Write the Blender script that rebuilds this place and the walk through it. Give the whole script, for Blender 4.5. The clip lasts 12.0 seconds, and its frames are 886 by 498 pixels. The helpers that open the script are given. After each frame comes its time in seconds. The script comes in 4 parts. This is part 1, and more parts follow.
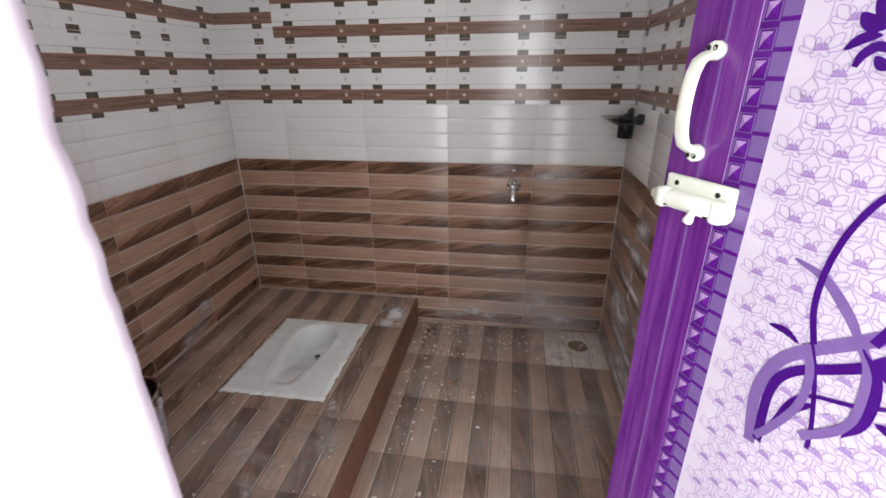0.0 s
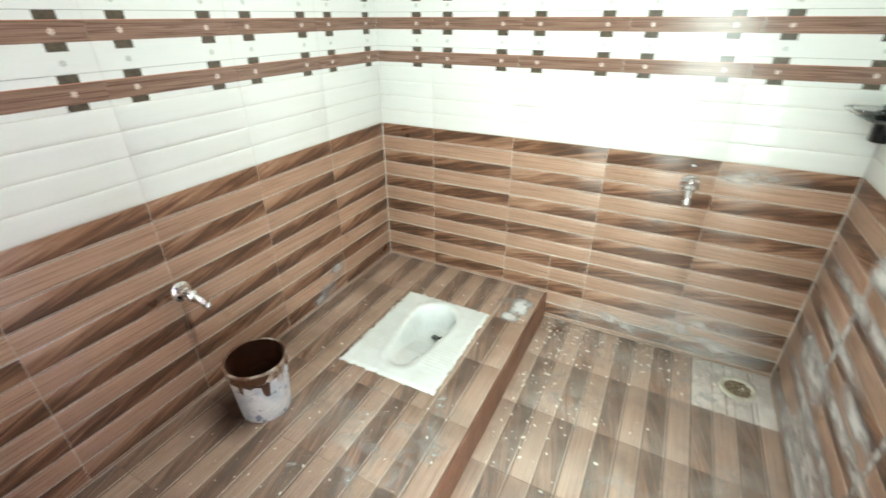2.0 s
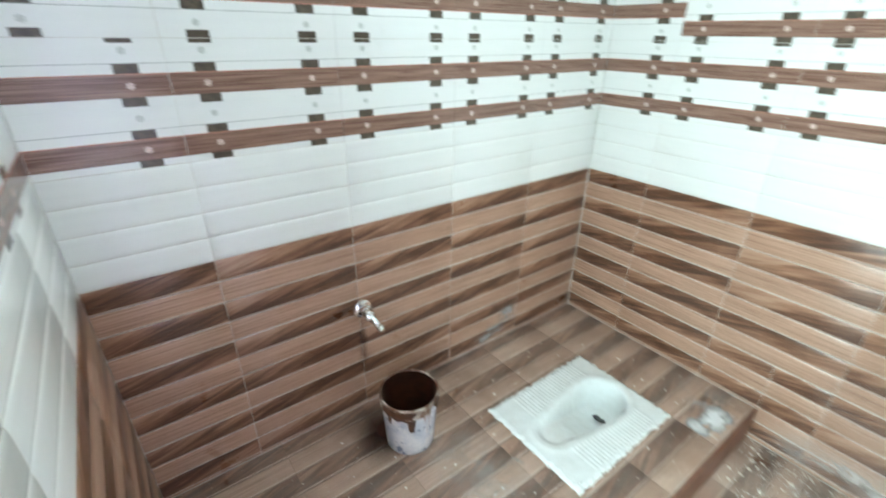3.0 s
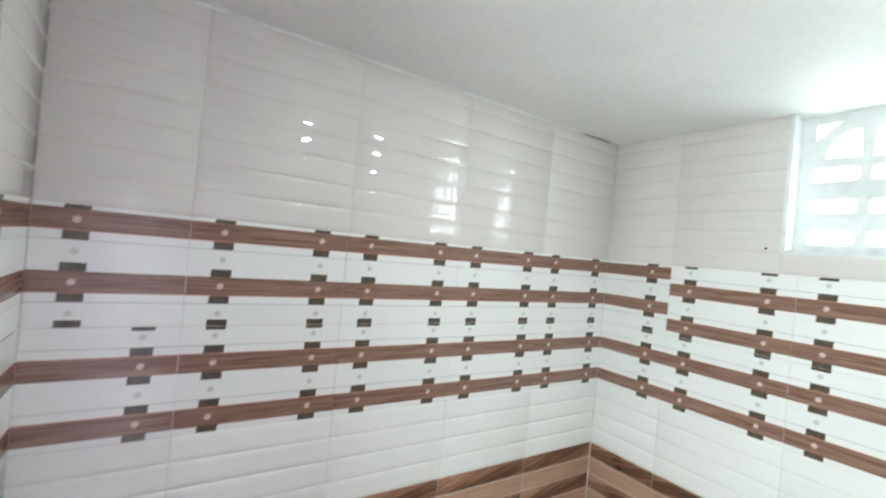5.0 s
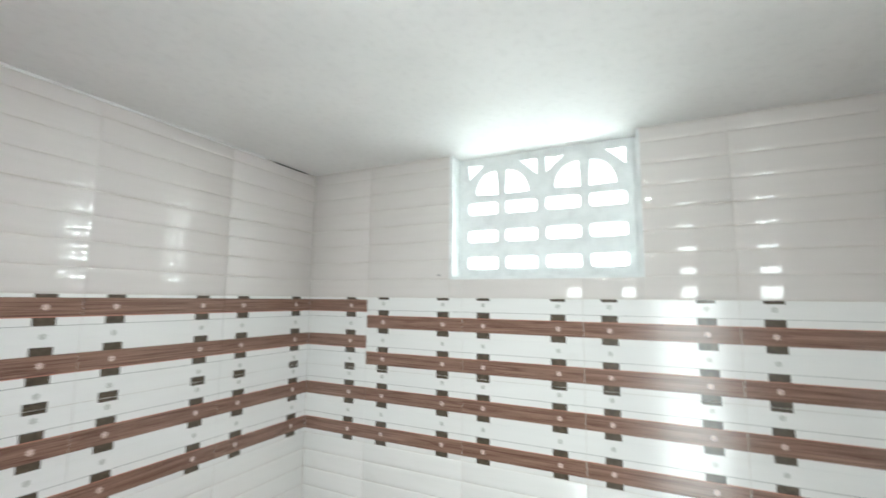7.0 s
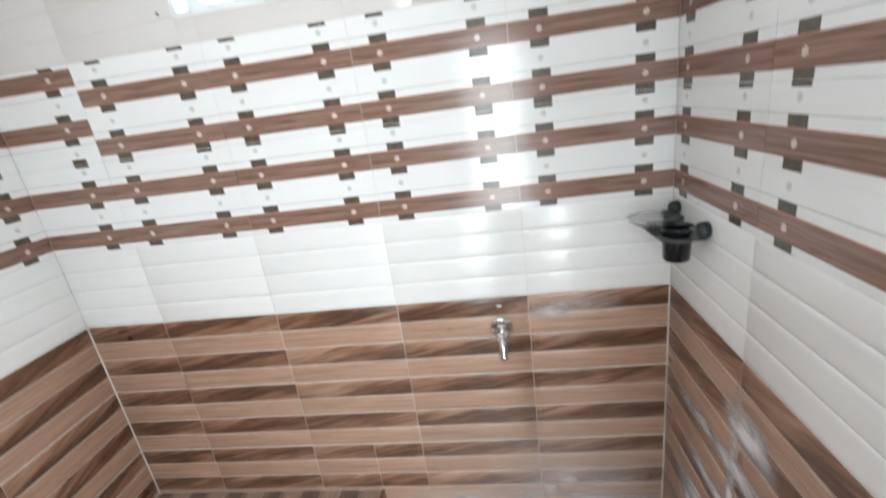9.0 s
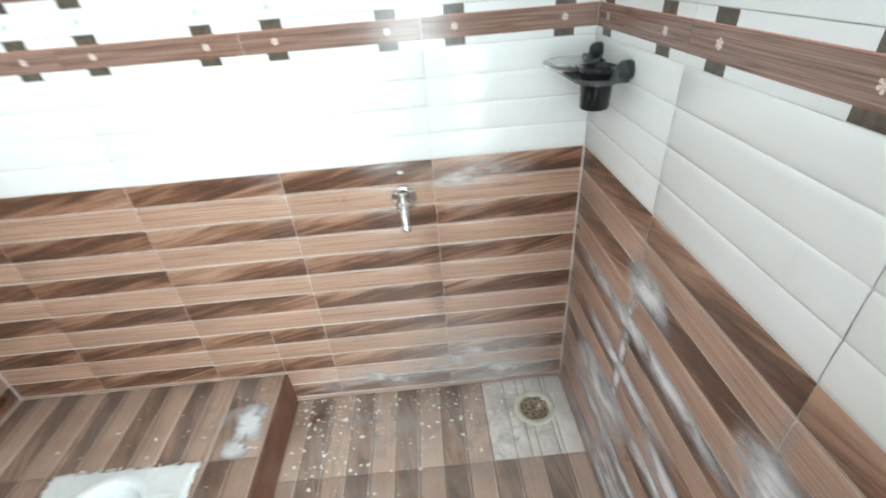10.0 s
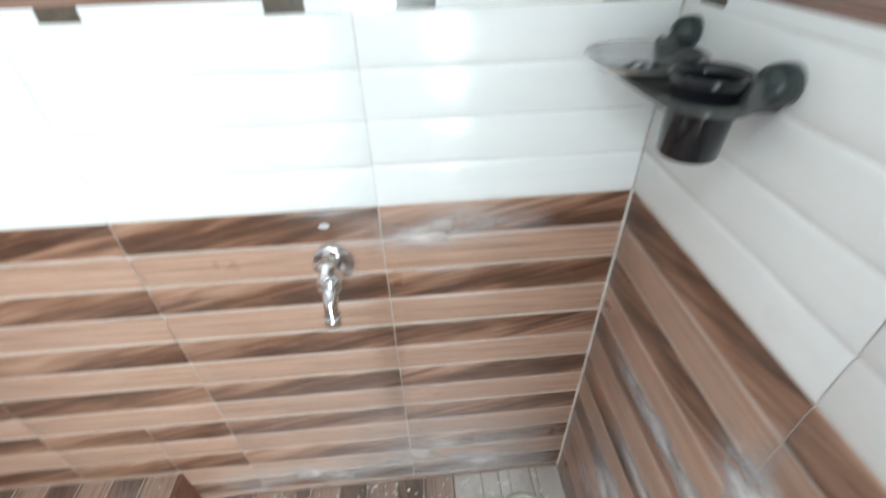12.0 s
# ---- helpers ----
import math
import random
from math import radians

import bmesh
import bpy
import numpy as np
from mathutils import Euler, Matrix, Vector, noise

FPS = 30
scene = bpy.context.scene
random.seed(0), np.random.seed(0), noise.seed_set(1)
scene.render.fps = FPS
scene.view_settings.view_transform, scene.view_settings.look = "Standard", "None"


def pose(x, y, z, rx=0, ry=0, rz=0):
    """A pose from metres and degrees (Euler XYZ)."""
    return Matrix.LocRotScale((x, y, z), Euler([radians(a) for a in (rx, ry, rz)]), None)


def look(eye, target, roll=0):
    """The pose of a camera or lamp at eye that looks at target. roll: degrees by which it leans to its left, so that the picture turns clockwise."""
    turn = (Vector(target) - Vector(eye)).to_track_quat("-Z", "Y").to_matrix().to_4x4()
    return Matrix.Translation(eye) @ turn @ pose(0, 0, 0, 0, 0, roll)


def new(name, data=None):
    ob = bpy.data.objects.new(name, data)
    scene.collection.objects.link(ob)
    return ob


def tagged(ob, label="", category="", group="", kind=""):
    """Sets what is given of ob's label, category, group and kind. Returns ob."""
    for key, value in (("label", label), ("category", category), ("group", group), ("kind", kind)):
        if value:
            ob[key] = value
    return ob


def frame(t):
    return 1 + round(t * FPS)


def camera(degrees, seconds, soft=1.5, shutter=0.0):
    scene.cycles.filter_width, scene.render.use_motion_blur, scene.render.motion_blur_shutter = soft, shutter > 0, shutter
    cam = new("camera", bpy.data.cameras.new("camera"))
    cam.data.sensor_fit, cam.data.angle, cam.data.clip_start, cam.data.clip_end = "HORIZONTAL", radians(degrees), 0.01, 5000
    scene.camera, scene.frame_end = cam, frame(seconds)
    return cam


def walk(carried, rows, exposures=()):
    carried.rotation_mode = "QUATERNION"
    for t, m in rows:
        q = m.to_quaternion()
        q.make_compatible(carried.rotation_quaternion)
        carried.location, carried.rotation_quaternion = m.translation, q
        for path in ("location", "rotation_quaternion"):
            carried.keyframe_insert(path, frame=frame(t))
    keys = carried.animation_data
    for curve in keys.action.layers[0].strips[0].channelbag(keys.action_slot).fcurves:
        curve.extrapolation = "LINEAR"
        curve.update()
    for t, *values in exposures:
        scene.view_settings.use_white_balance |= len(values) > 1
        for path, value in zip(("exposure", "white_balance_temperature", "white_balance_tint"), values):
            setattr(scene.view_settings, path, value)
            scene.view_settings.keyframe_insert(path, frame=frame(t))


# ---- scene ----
cam = camera(90.5, 12.0, 1.6, 0.5)
PATH = [
    (0, (1.563, -2.334, 1.523), (1.274, -0.503, 0.773), -0.5),
    (0.5, (1.591, -2.323, 1.532), (1.187, -0.516, 0.777), -0.9),
    (1, (1.59, -2.301, 1.528), (1.056, -0.539, 0.745), -1.6),
    (1.5, (1.548, -2.168, 1.521), (0.865, -0.497, 0.659), -1.6),
    (2, (1.461, -2.087, 1.598), (0.65, -0.518, 0.66), -0.2),
    (2.5, (1.369, -2.042, 1.652), (0.267, -0.671, 0.7), 0.3),
    (3, (1.338, -1.951, 1.686), (-0.098, -0.872, 0.806), 0.7),
    (3.5, (1.325, -1.938, 1.747), (-0.35, -1.072, 1.081), 2.3),
    (3.7, (1.335, -1.936, 1.786), (-0.39, -1.106, 1.206), 2.6),
    (5.5, (1.393, -1.803, 1.957), (-0.176, -0.579, 2.163), 3.3),
    (6, (1.41, -1.708, 1.96), (0.05, -0.263, 2.205), 3.0),
    (6.5, (1.434, -1.641, 1.981), (0.304, -0.011, 2.238), 1.9),
    (6.7, (1.443, -1.615, 1.978), (0.413, 0.079, 2.241), 1.6),
    (8.3, (1.592, -1.415, 1.843), (1.207, 0.527, 1.564), -6.0),
    (8.5, (1.59, -1.402, 1.809), (1.242, 0.529, 1.423), -6.7),
    (9, (1.609, -1.353, 1.716), (1.338, 0.524, 1.08), -7.9),
    (9.5, (1.626, -1.303, 1.612), (1.447, 0.482, 0.726), -7.6),
    (10, (1.662, -1.224, 1.546), (1.693, 0.454, 0.458), -4.8),
    (10.5, (1.704, -1.078, 1.524), (1.96, 0.536, 0.37), -1.2),
    (11, (1.751, -0.935, 1.545), (2.141, 0.679, 0.43), 0.3),
    (11.5, (1.755, -0.726, 1.562), (2.116, 0.902, 0.459), -0.7),
    (11.8, (1.75, -0.655, 1.53), (1.957, 0.96, 0.369), -1.6),
    (12, (1.744, -0.652, 1.47), (1.845, 0.94, 0.24), -1.8),
]
EXPOSURE = 1.15
LAMP = 200.0
walk(cam, [(t, look(eye, target, roll)) for t, eye, target, roll in PATH],
     [(0.0, EXPOSURE - 1.55, 6600, 16), (0.25, EXPOSURE - 0.7, 6500, 8), (0.5, EXPOSURE - 0.22, 6500, 4), (1.5, EXPOSURE + 0.05, 6720, -9), (2.0, EXPOSURE + 0.08, 6500, -9),
      (3.0, EXPOSURE - 0.03, 5750, -12), (3.7, EXPOSURE - 0.40, 5700, -12), (5.5, EXPOSURE - 0.50, 6300, 2), (6.7, EXPOSURE - 0.70, 6300, 2), (8.5, EXPOSURE - 0.6, 6250, 6),
      (9.0, EXPOSURE - 0.4, 6200, 6), (9.5, EXPOSURE - 0.1, 6100, 3), (11.0, EXPOSURE + 0.12, 5600, -9), (12.0, EXPOSURE, 5850, 0)])

# ---- world, sun and lights ----
SUN_EL, SUN_AZ = radians(58), radians(100)
world = bpy.data.worlds.new("sky")
scene.world = world
world.use_nodes = True
wn = world.node_tree.nodes
sky = wn.new("ShaderNodeTexSky")
sky.sky_type, sky.sun_disc = "NISHITA", False
sky.sun_elevation, sky.sun_rotation = SUN_EL, SUN_AZ
sky.air_density, sky.dust_density = 1.0, 3.0
wn["Background"].inputs["Strength"].default_value = 0.12
world.node_tree.links.new(sky.outputs[0], wn["Background"].inputs["Color"])
sun = new("sun", bpy.data.lights.new("sun", "SUN"))
sun.data.energy, sun.data.angle, sun.data.color = 3.0, radians(0.6), (1, 0.95, 0.88)
sun.matrix_world = look((4, 1, 6), (4 - math.sin(SUN_AZ) * math.cos(SUN_EL), 1 - math.cos(SUN_AZ) * math.cos(SUN_EL), 6 - math.sin(SUN_EL)))


def area(name, m, w, h, watts, colour):
    lamp = new(name, bpy.data.lights.new(name, "AREA"))
    lamp.data.shape, lamp.data.size, lamp.data.size_y = "RECTANGLE", w, h
    lamp.data.energy, lamp.data.color, lamp.matrix_world = watts, colour, m
    return lamp


# bright hazy sky seen through the ventilator
haze = bpy.data.materials.new("hazy white sky")
haze.use_nodes = True
haze.node_tree.nodes.clear()
hz_out, hz = haze.node_tree.nodes.new("ShaderNodeOutputMaterial"), haze.node_tree.nodes.new("ShaderNodeEmission")
hz.inputs["Color"].default_value, hz.inputs["Strength"].default_value = (0.95, 0.99, 1.0, 1), 3.5
haze.node_tree.links.new(hz.outputs[0], hz_out.inputs[0])
bm = bmesh.new()
bm.faces.new([bm.verts.new(p) for p in ((-9, 6, 0.5), (11, 6, 0.5), (11, 6, 13), (-9, 6, 13))])
me = bpy.data.meshes.new("backdrop")
bm.to_mesh(me)
bm.free()
me.materials.append(haze)
tagged(new("backdrop", me), "bright hazy white sky outside the ventilator", "sky", kind="structure")

# sky light in the two openings: the ventilator and the doorway
area("ventilator_daylight", look((1.07, 0.55, 2.16), (1.07, -0.5, 2.45)), 2.4, 0.9, 108, (0.93, 1.0, 1.0))
area("doorway_daylight", look((1.74, -3.1, 1.25), (1.5, -1.0, 1.15)), 2.0, 2.3, 132, (0.94, 0.99, 1.0))

# ---- plan (metres) ----
WX, WY = 2.125, -2.126          # inner faces of the east and south walls
LOW, PLAT, STEP_X = 0.075, 0.235, 1.03
DADO, ROW1, ROW2, ROW3, ROW4, CEIL = 1.068, 1.368, 1.670, 1.972, 2.272, 2.548
TW, TH, TF = 0.45, 0.30, 0.345  # wall tile, floor tile
WIN = (0.716, 1.422, 2.045)     # ventilator: sides and sill
PAN = (0.352, 0.826, -0.953, -0.342)
JAMB_X, HEAD = 1.443, 2.10


# ---- materials ----
def mat(name, colour=(0.8, 0.8, 0.8), rough=0.5, metal=0.0, **more):
    m = bpy.data.materials.new(name)
    m.use_nodes = True
    b = m.node_tree.nodes["Principled BSDF"]
    b.inputs["Base Color"].default_value = (*colour, 1)
    b.inputs["Roughness"].default_value, b.inputs["Metallic"].default_value = rough, metal
    for k, v in more.items():
        b.inputs[k.replace("_", " ")].default_value = v
    return m


class Nodes:
    """Short hand for wiring a material."""

    def __init__(self, m):
        self.m, self.t = m, m.node_tree
        self.b = self.t.nodes["Principled BSDF"]

    def add(self, kind, **inputs):
        n = self.t.nodes.new("ShaderNode" + kind)
        for k, v in inputs.items():
            self.put(n, k, v)
        return n

    def put(self, n, k, v):
        s = n.inputs[int(k[1:])] if k[0] == "i" and k[1:].isdigit() else n.inputs[k.replace("_", " ")]
        if isinstance(v, bpy.types.NodeSocket):
            self.t.links.new(v, s)
        else:
            s.default_value = v

    def math(self, op, a, b=0.0, clamp=False):
        n = self.add("Math", i0=a, i1=b)
        n.operation, n.use_clamp = op, clamp
        return n.outputs[0]

    def noise(self, vec, scale, detail=3.0, rough=0.55, distort=0.0):
        return self.add("TexNoise", Vector=vec, Scale=scale, Detail=detail, Roughness=rough, Distortion=distort).outputs["Fac"]

    def ramp(self, fac, *stops):
        n = self.add("ValToRGB", Fac=fac)
        e = n.color_ramp.elements
        while len(e) < len(stops):
            e.new(0.5)
        for s, (p, c) in zip(e, stops):
            s.position, s.color = p, (*c, 1) if len(c) == 3 else c
        return n.outputs["Color"]

    def mix(self, fac, a, b):
        n = self.t.nodes.new("ShaderNodeMix")
        n.data_type = "RGBA"
        for s, v in ((n.inputs[0], fac), (n.inputs[6], a), (n.inputs[7], b)):
            if isinstance(v, bpy.types.NodeSocket):
                self.t.links.new(v, s)
            else:
                s.default_value = (*v, 1) if isinstance(v, tuple) else v
        return n.outputs[2]

    def grade(self, fac, lo, hi):
        n = self.add("MapRange", Value=fac)
        n.inputs["From Min"].default_value, n.inputs["From Max"].default_value = lo, hi
        return n.outputs[0]

    def bump(self, height, strength, dist=0.001):
        self.put(self.b, "Normal", self.add("Bump", Height=height, Strength=strength, Distance=dist).outputs[0])


def spread(n, vec, sx, sy, sz, turn=(0, 0, 0), shift=None):
    mp = n.add("Mapping", Vector=vec, Scale=(sx, sy, sz), Rotation=turn)
    if shift is not None:
        n.put(mp, "Location", shift)
    return mp.outputs[0]


def wood_tile(name, flame, haze=0.0, floor=False):
    """Wood-look strip print: a flame strip has one dark diagonal figure a tile, a plain strip only fine grain."""
    m = mat(name, rough=0.32)
    n = Nodes(m)
    pitch = (TF if floor else TH) / 4
    obj = n.add("TexCoord").outputs["Object"]
    xyz = n.add("SeparateXYZ", Vector=obj)
    u, v = xyz.outputs["X"], xyz.outputs["Z"]
    rnd = n.add("ObjectInfo").outputs["Random"]
    pos = n.add("NewGeometry").outputs["Position"]
    rows = n.math("MULTIPLY", v, 1 / pitch)
    s, row = n.math("FRACT", rows), n.math("FLOOR", rows)
    seed = n.math("ADD", n.math("MULTIPLY", rnd, 9.0), n.math("MULTIPLY", row, 3.7))
    grain = n.noise(n.add("CombineXYZ", X=n.math("MULTIPLY", u, 3.0), Y=n.math("MULTIPLY", v, 300.0), Z=seed).outputs[0], 1.0, 4, 0.6, 0.3)
    fine = n.noise(n.add("CombineXYZ", X=n.math("MULTIPLY", u, 16.0), Y=n.math("MULTIPLY", v, 1000.0), Z=seed).outputs[0], 1.0, 2)
    if flame:
        across = n.math("SUBTRACT", v, n.math("MULTIPLY", u, 0.24))
        streak = n.noise(n.add("CombineXYZ", X=n.math("MULTIPLY", u, 4.5), Y=n.math("MULTIPLY", across, 62.0), Z=seed).outputs[0], 1.0, 3, 0.55, 0.7)
        chance = n.t.nodes.new("ShaderNodeTexWhiteNoise")
        chance.noise_dimensions = "1D"
        n.put(chance, "W", seed)
        slope = n.math("SUBTRACT", n.math("SUBTRACT", s, n.math("MULTIPLY", u, 1.9)), n.math("MULTIPLY", n.math("SUBTRACT", chance.outputs["Value"], 0.55), 1.0))
        figure = n.math("ABSOLUTE", slope)
        broad = n.noise(n.add("CombineXYZ", X=n.math("MULTIPLY", u, 5.0), Y=n.math("MULTIPLY", across, 18.0), Z=n.math("ADD", seed, 5.0)).outputs[0], 1.0, 2, 0.5, 0.5)
        f = n.math("ADD", n.math("MULTIPLY", figure, 0.14 if floor else 0.26), n.math("MULTIPLY", streak, 0.78))
        f = n.math("ADD", f, n.math("MULTIPLY", broad, 0.46 if floor else 0.34))
        if floor:
            f = n.math("MULTIPLY", f, 0.94)
        c = n.ramp(f, (0.50, (0.060, 0.022, 0.010)), (0.62, (0.128, 0.052, 0.025)), (0.75, (0.272, 0.137, 0.082)), (0.92, (0.42, 0.256, 0.175)))
    else:
        c = n.ramp(grain, (0.30, (0.268, 0.147, 0.096)), (0.47, (0.41, 0.249, 0.174)), (0.68, (0.52, 0.340, 0.246)))
    c = n.mix(n.math("MULTIPLY", n.math("SUBTRACT", 1.0, n.grade(grain, 0.36, 0.43)), 0.42), c, (0.15, 0.078, 0.042))
    c = n.mix(n.math("MULTIPLY", n.grade(fine, 0.5, 0.75), 0.18), c, (0.54, 0.40, 0.30))
    lines = n.noise(n.add("CombineXYZ", X=n.math("MULTIPLY", u, 1.6), Y=n.math("MULTIPLY", v, 130.0), Z=n.math("ADD", seed, 2.0)).outputs[0], 1.0, 2, 0.5, 0.15)
    thin = n.math("SUBTRACT", 1.0, n.math("MULTIPLY", n.math("ABSOLUTE", n.math("SUBTRACT", lines, 0.5)), 34.0), True)
    c = n.mix(n.math("MULTIPLY", thin, 0.16 if flame else 0.40), c, (0.17, 0.088, 0.055))
    # strip groove: its shadow painted as a dark line, its highlight pale above it
    low = n.math("LESS_THAN", s, 0.040 if not floor else 0.055)
    pale = n.math("MULTIPLY", n.math("LESS_THAN", s, 0.095), n.math("GREATER_THAN", s, 0.040 if not floor else 0.055))
    c = n.mix(n.math("MULTIPLY", pale, 0.8), c, (0.68, 0.54, 0.45))
    c = n.mix(n.math("MULTIPLY", low, 0.8), c, (0.075, 0.038, 0.024))
    # dried cement and building dust left on the tiles
    patch = n.noise(pos, 4.5, 6, 0.6, 0.2)
    filmed = n.math("MULTIPLY", n.grade(patch, 0.25, 0.95), 0.03 + haze, True)
    c = n.mix(filmed, c, (0.60, 0.56, 0.52) if floor else (0.52, 0.49, 0.45))
    if floor:
        spots = n.noise(pos, 160.0, 1)
        c = n.mix(n.math("MULTIPLY", n.grade(spots, 0.72, 0.78), 0.5, True), c, (0.7, 0.66, 0.6))
        c = n.mix(n.math("ADD", n.math("MULTIPLY", n.noise(pos, 9.0, 4), 0.16), 0.02 if flame else 0.10), c, (0.58, 0.51, 0.44))
        damp = n.noise(pos, 3.1, 4)
        c = n.mix(n.math("MULTIPLY", n.grade(damp, 0.52, 0.72), 0.40, True), c, (0.12, 0.066, 0.038))
    n.put(n.b, "Base Color", c)
    n.put(n.b, "Roughness", n.math("ADD", n.math("MULTIPLY", patch, 0.22), 0.20))
    n.bump(n.math("ADD", grain, fine), 0.15, 0.0006)
    return m


def glazed(name, colour, rough, grain=0.12, dull=0.08, ior=1.48):
    m = mat(name, colour, rough, IOR=ior)
    n = Nodes(m)
    obj, pos = n.add("TexCoord").outputs["Object"], n.add("NewGeometry").outputs["Position"]
    wave = n.noise(spread(n, obj, 5, 5, 60), 1.0, 3, 0.5, 0.4)
    dust = n.noise(pos, 7.0, 5, 0.65)
    rnd = n.add("ObjectInfo").outputs["Random"]
    dark = tuple(v * 0.9 for v in colour)
    c = n.mix(n.math("MULTIPLY", n.grade(wave, 0.4, 0.7), 0.25, True), colour, dark)
    c = n.mix(n.math("MULTIPLY", n.grade(dust, 0.62, 0.8), 0.30, True), c, (0.62, 0.58, 0.53))
    c = n.mix(n.math("MULTIPLY", rnd, 0.12), c, dark)
    n.put(n.b, "Base Color", c)
    n.put(n.b, "Roughness", n.math("ADD", n.math("MULTIPLY", n.grade(dust, 0.3, 0.8), dull), rough, True))
    n.bump(wave, grain, 0.001)
    return m


def speckled(name, a, b, scale, rough, bump=0.2, lo=0.4, hi=0.65, detail=5):
    m = mat(name, a, rough)
    n = Nodes(m)
    pos = n.add("NewGeometry").outputs["Position"]
    big, small = n.noise(pos, scale, detail, 0.6, 0.3), n.noise(pos, scale * 14, 3)
    c = n.mix(n.grade(big, lo, hi), a, b)
    c = n.mix(n.math("MULTIPLY", n.grade(small, 0.5, 0.8), 0.25, True), c, tuple(v * 0.75 for v in b))
    n.put(n.b, "Base Color", c)
    n.bump(n.math("ADD", big, small), bump, 0.002)
    return m


FLAME = wood_tile("brown flame tile strip", True, 0.02)
GRAIN = wood_tile("light wood tile strip", False, 0.03)
FLAME_E = wood_tile("hazed flame tile strip", True, 0.12)
GRAIN_E = wood_tile("hazed wood tile strip", False, 0.25)
FLAME_F = wood_tile("floor flame strip", True, 0.20, True)
GRAIN_F = wood_tile("floor wood strip", False, 0.18, True)
FLAME_L = wood_tile("dusty floor flame strip", True, 0.46, True)
GRAIN_L = wood_tile("dusty floor wood strip", False, 0.44, True)
WHITE = glazed("white glazed tile", (0.81, 0.805, 0.785), 0.15, 0.08)
CREAM = glazed("pale cream glazed tile", (0.68, 0.645, 0.62), 0.02, 0.02, 0.02, 1.58)
HLWHITE = glazed("white decor tile", (0.81, 0.81, 0.795), 0.085, 0.03)
TAB = speckled("dark olive print", (0.075, 0.06, 0.045), (0.12, 0.095, 0.07), 60, 0.22, 0.05)
LINE = mat("grey print line", (0.30, 0.30, 0.29), 0.3)
MOTIF = mat("grey flower print", (0.52, 0.53, 0.50), 0.25)
DOT = mat("pale pink flower print", (0.70, 0.54, 0.48), 0.25)
PINK = mat("pink edge print", (0.55, 0.25, 0.19), 0.25)
GROUT = speckled("cement grout", (0.70, 0.68, 0.64), (0.52, 0.47, 0.42), 7, 0.85)
FGROUT = speckled("dirty floor grout", (0.20, 0.13, 0.085), (0.34, 0.26, 0.2), 6, 0.85)
PAINT = speckled("white ceiling paint", (0.80, 0.80, 0.79), (0.76, 0.76, 0.75), 3, 0.7, 0.06)
PLASTER = speckled("pinkish white plaster", (0.80, 0.75, 0.76), (0.74, 0.68, 0.70), 5, 0.75, 0.35)
CERAMIC = speckled("white vitreous china", (0.84, 0.87, 0.86), (0.77, 0.79, 0.77), 12, 0.14, 0.03)
RISER = speckled("red-brown step edging", (0.15, 0.06, 0.035), (0.24, 0.11, 0.07), 10, 0.4, 0.2)
CHROME = mat("chrome", (0.86, 0.87, 0.88), 0.07, 1.0)
STEEL = mat("brushed steel", (0.62, 0.60, 0.55), 0.3, 1.0)
JALI = speckled("whitewashed concrete", (0.78, 0.80, 0.80), (0.68, 0.70, 0.70), 14, 0.85, 0.5)
EARTH = speckled("pale concrete ground", (0.42, 0.40, 0.37), (0.32, 0.30, 0.27), 0.8, 0.9)
GLINT_DISC = speckled("white glint disc", (0.62, 0.63, 0.64), (0.45, 0.44, 0.44), 25, 0.9, 0.6)
GREYTILE = speckled("cement-smeared tile", (0.74, 0.69, 0.65), (0.60, 0.53, 0.48), 9, 0.5, 0.2)


def band_material():
    m = mat("brown ribbed band print", rough=0.2)
    n = Nodes(m)
    obj = n.add("TexCoord").outputs["Object"]
    rnd = n.add("ObjectInfo").outputs["Random"]
    shift = n.add("CombineXYZ", X=n.math("MULTIPLY", rnd, 5.0), Y=0.0, Z=0.0).outputs[0]
    g = n.noise(spread(n, obj, 4, 4, 330, shift=shift), 1.0, 3, 0.6, 0.2)
    c = n.ramp(g, (0.30, (0.125, 0.064, 0.044)), (0.44, (0.215, 0.126, 0.092)), (0.6, (0.31, 0.192, 0.146)))
    line = n.noise(spread(n, obj, 1.5, 1.5, 95, shift=shift), 1.0, 2, 0.5, 0.1)
    thin = n.math("SUBTRACT", 1.0, n.math("MULTIPLY", n.math("ABSOLUTE", n.math("SUBTRACT", line, 0.48)), 26.0), True)
    c = n.mix(n.math("MULTIPLY", thin, 0.7), c, (0.10, 0.045, 0.034))
    n.put(n.b, "Base Color", c)
    n.bump(g, 0.15, 0.0008)
    return m


BAND = band_material()


# ---- mesh helpers ----
def cuboid(bm, x0, x1, y0, y1, z0, z1, mi=0):
    v = [bm.verts.new((x, y, z)) for z in (z0, z1) for y in (y0, y1) for x in (x0, x1)]
    for q in ((0, 2, 3, 1), (4, 5, 7, 6), (0, 1, 5, 4), (1, 3, 7, 5), (3, 2, 6, 7), (2, 0, 4, 6)):
        bm.faces.new([v[i] for i in q]).material_index = mi


def finish(bm, name, mats, smooth=False):
    me = bpy.data.meshes.new(name)
    if smooth:
        for f in bm.faces:
            f.smooth = True
    bm.to_mesh(me)
    bm.free()
    for m in mats if isinstance(mats, (list, tuple)) else [mats]:
        me.materials.append(m)
    return me


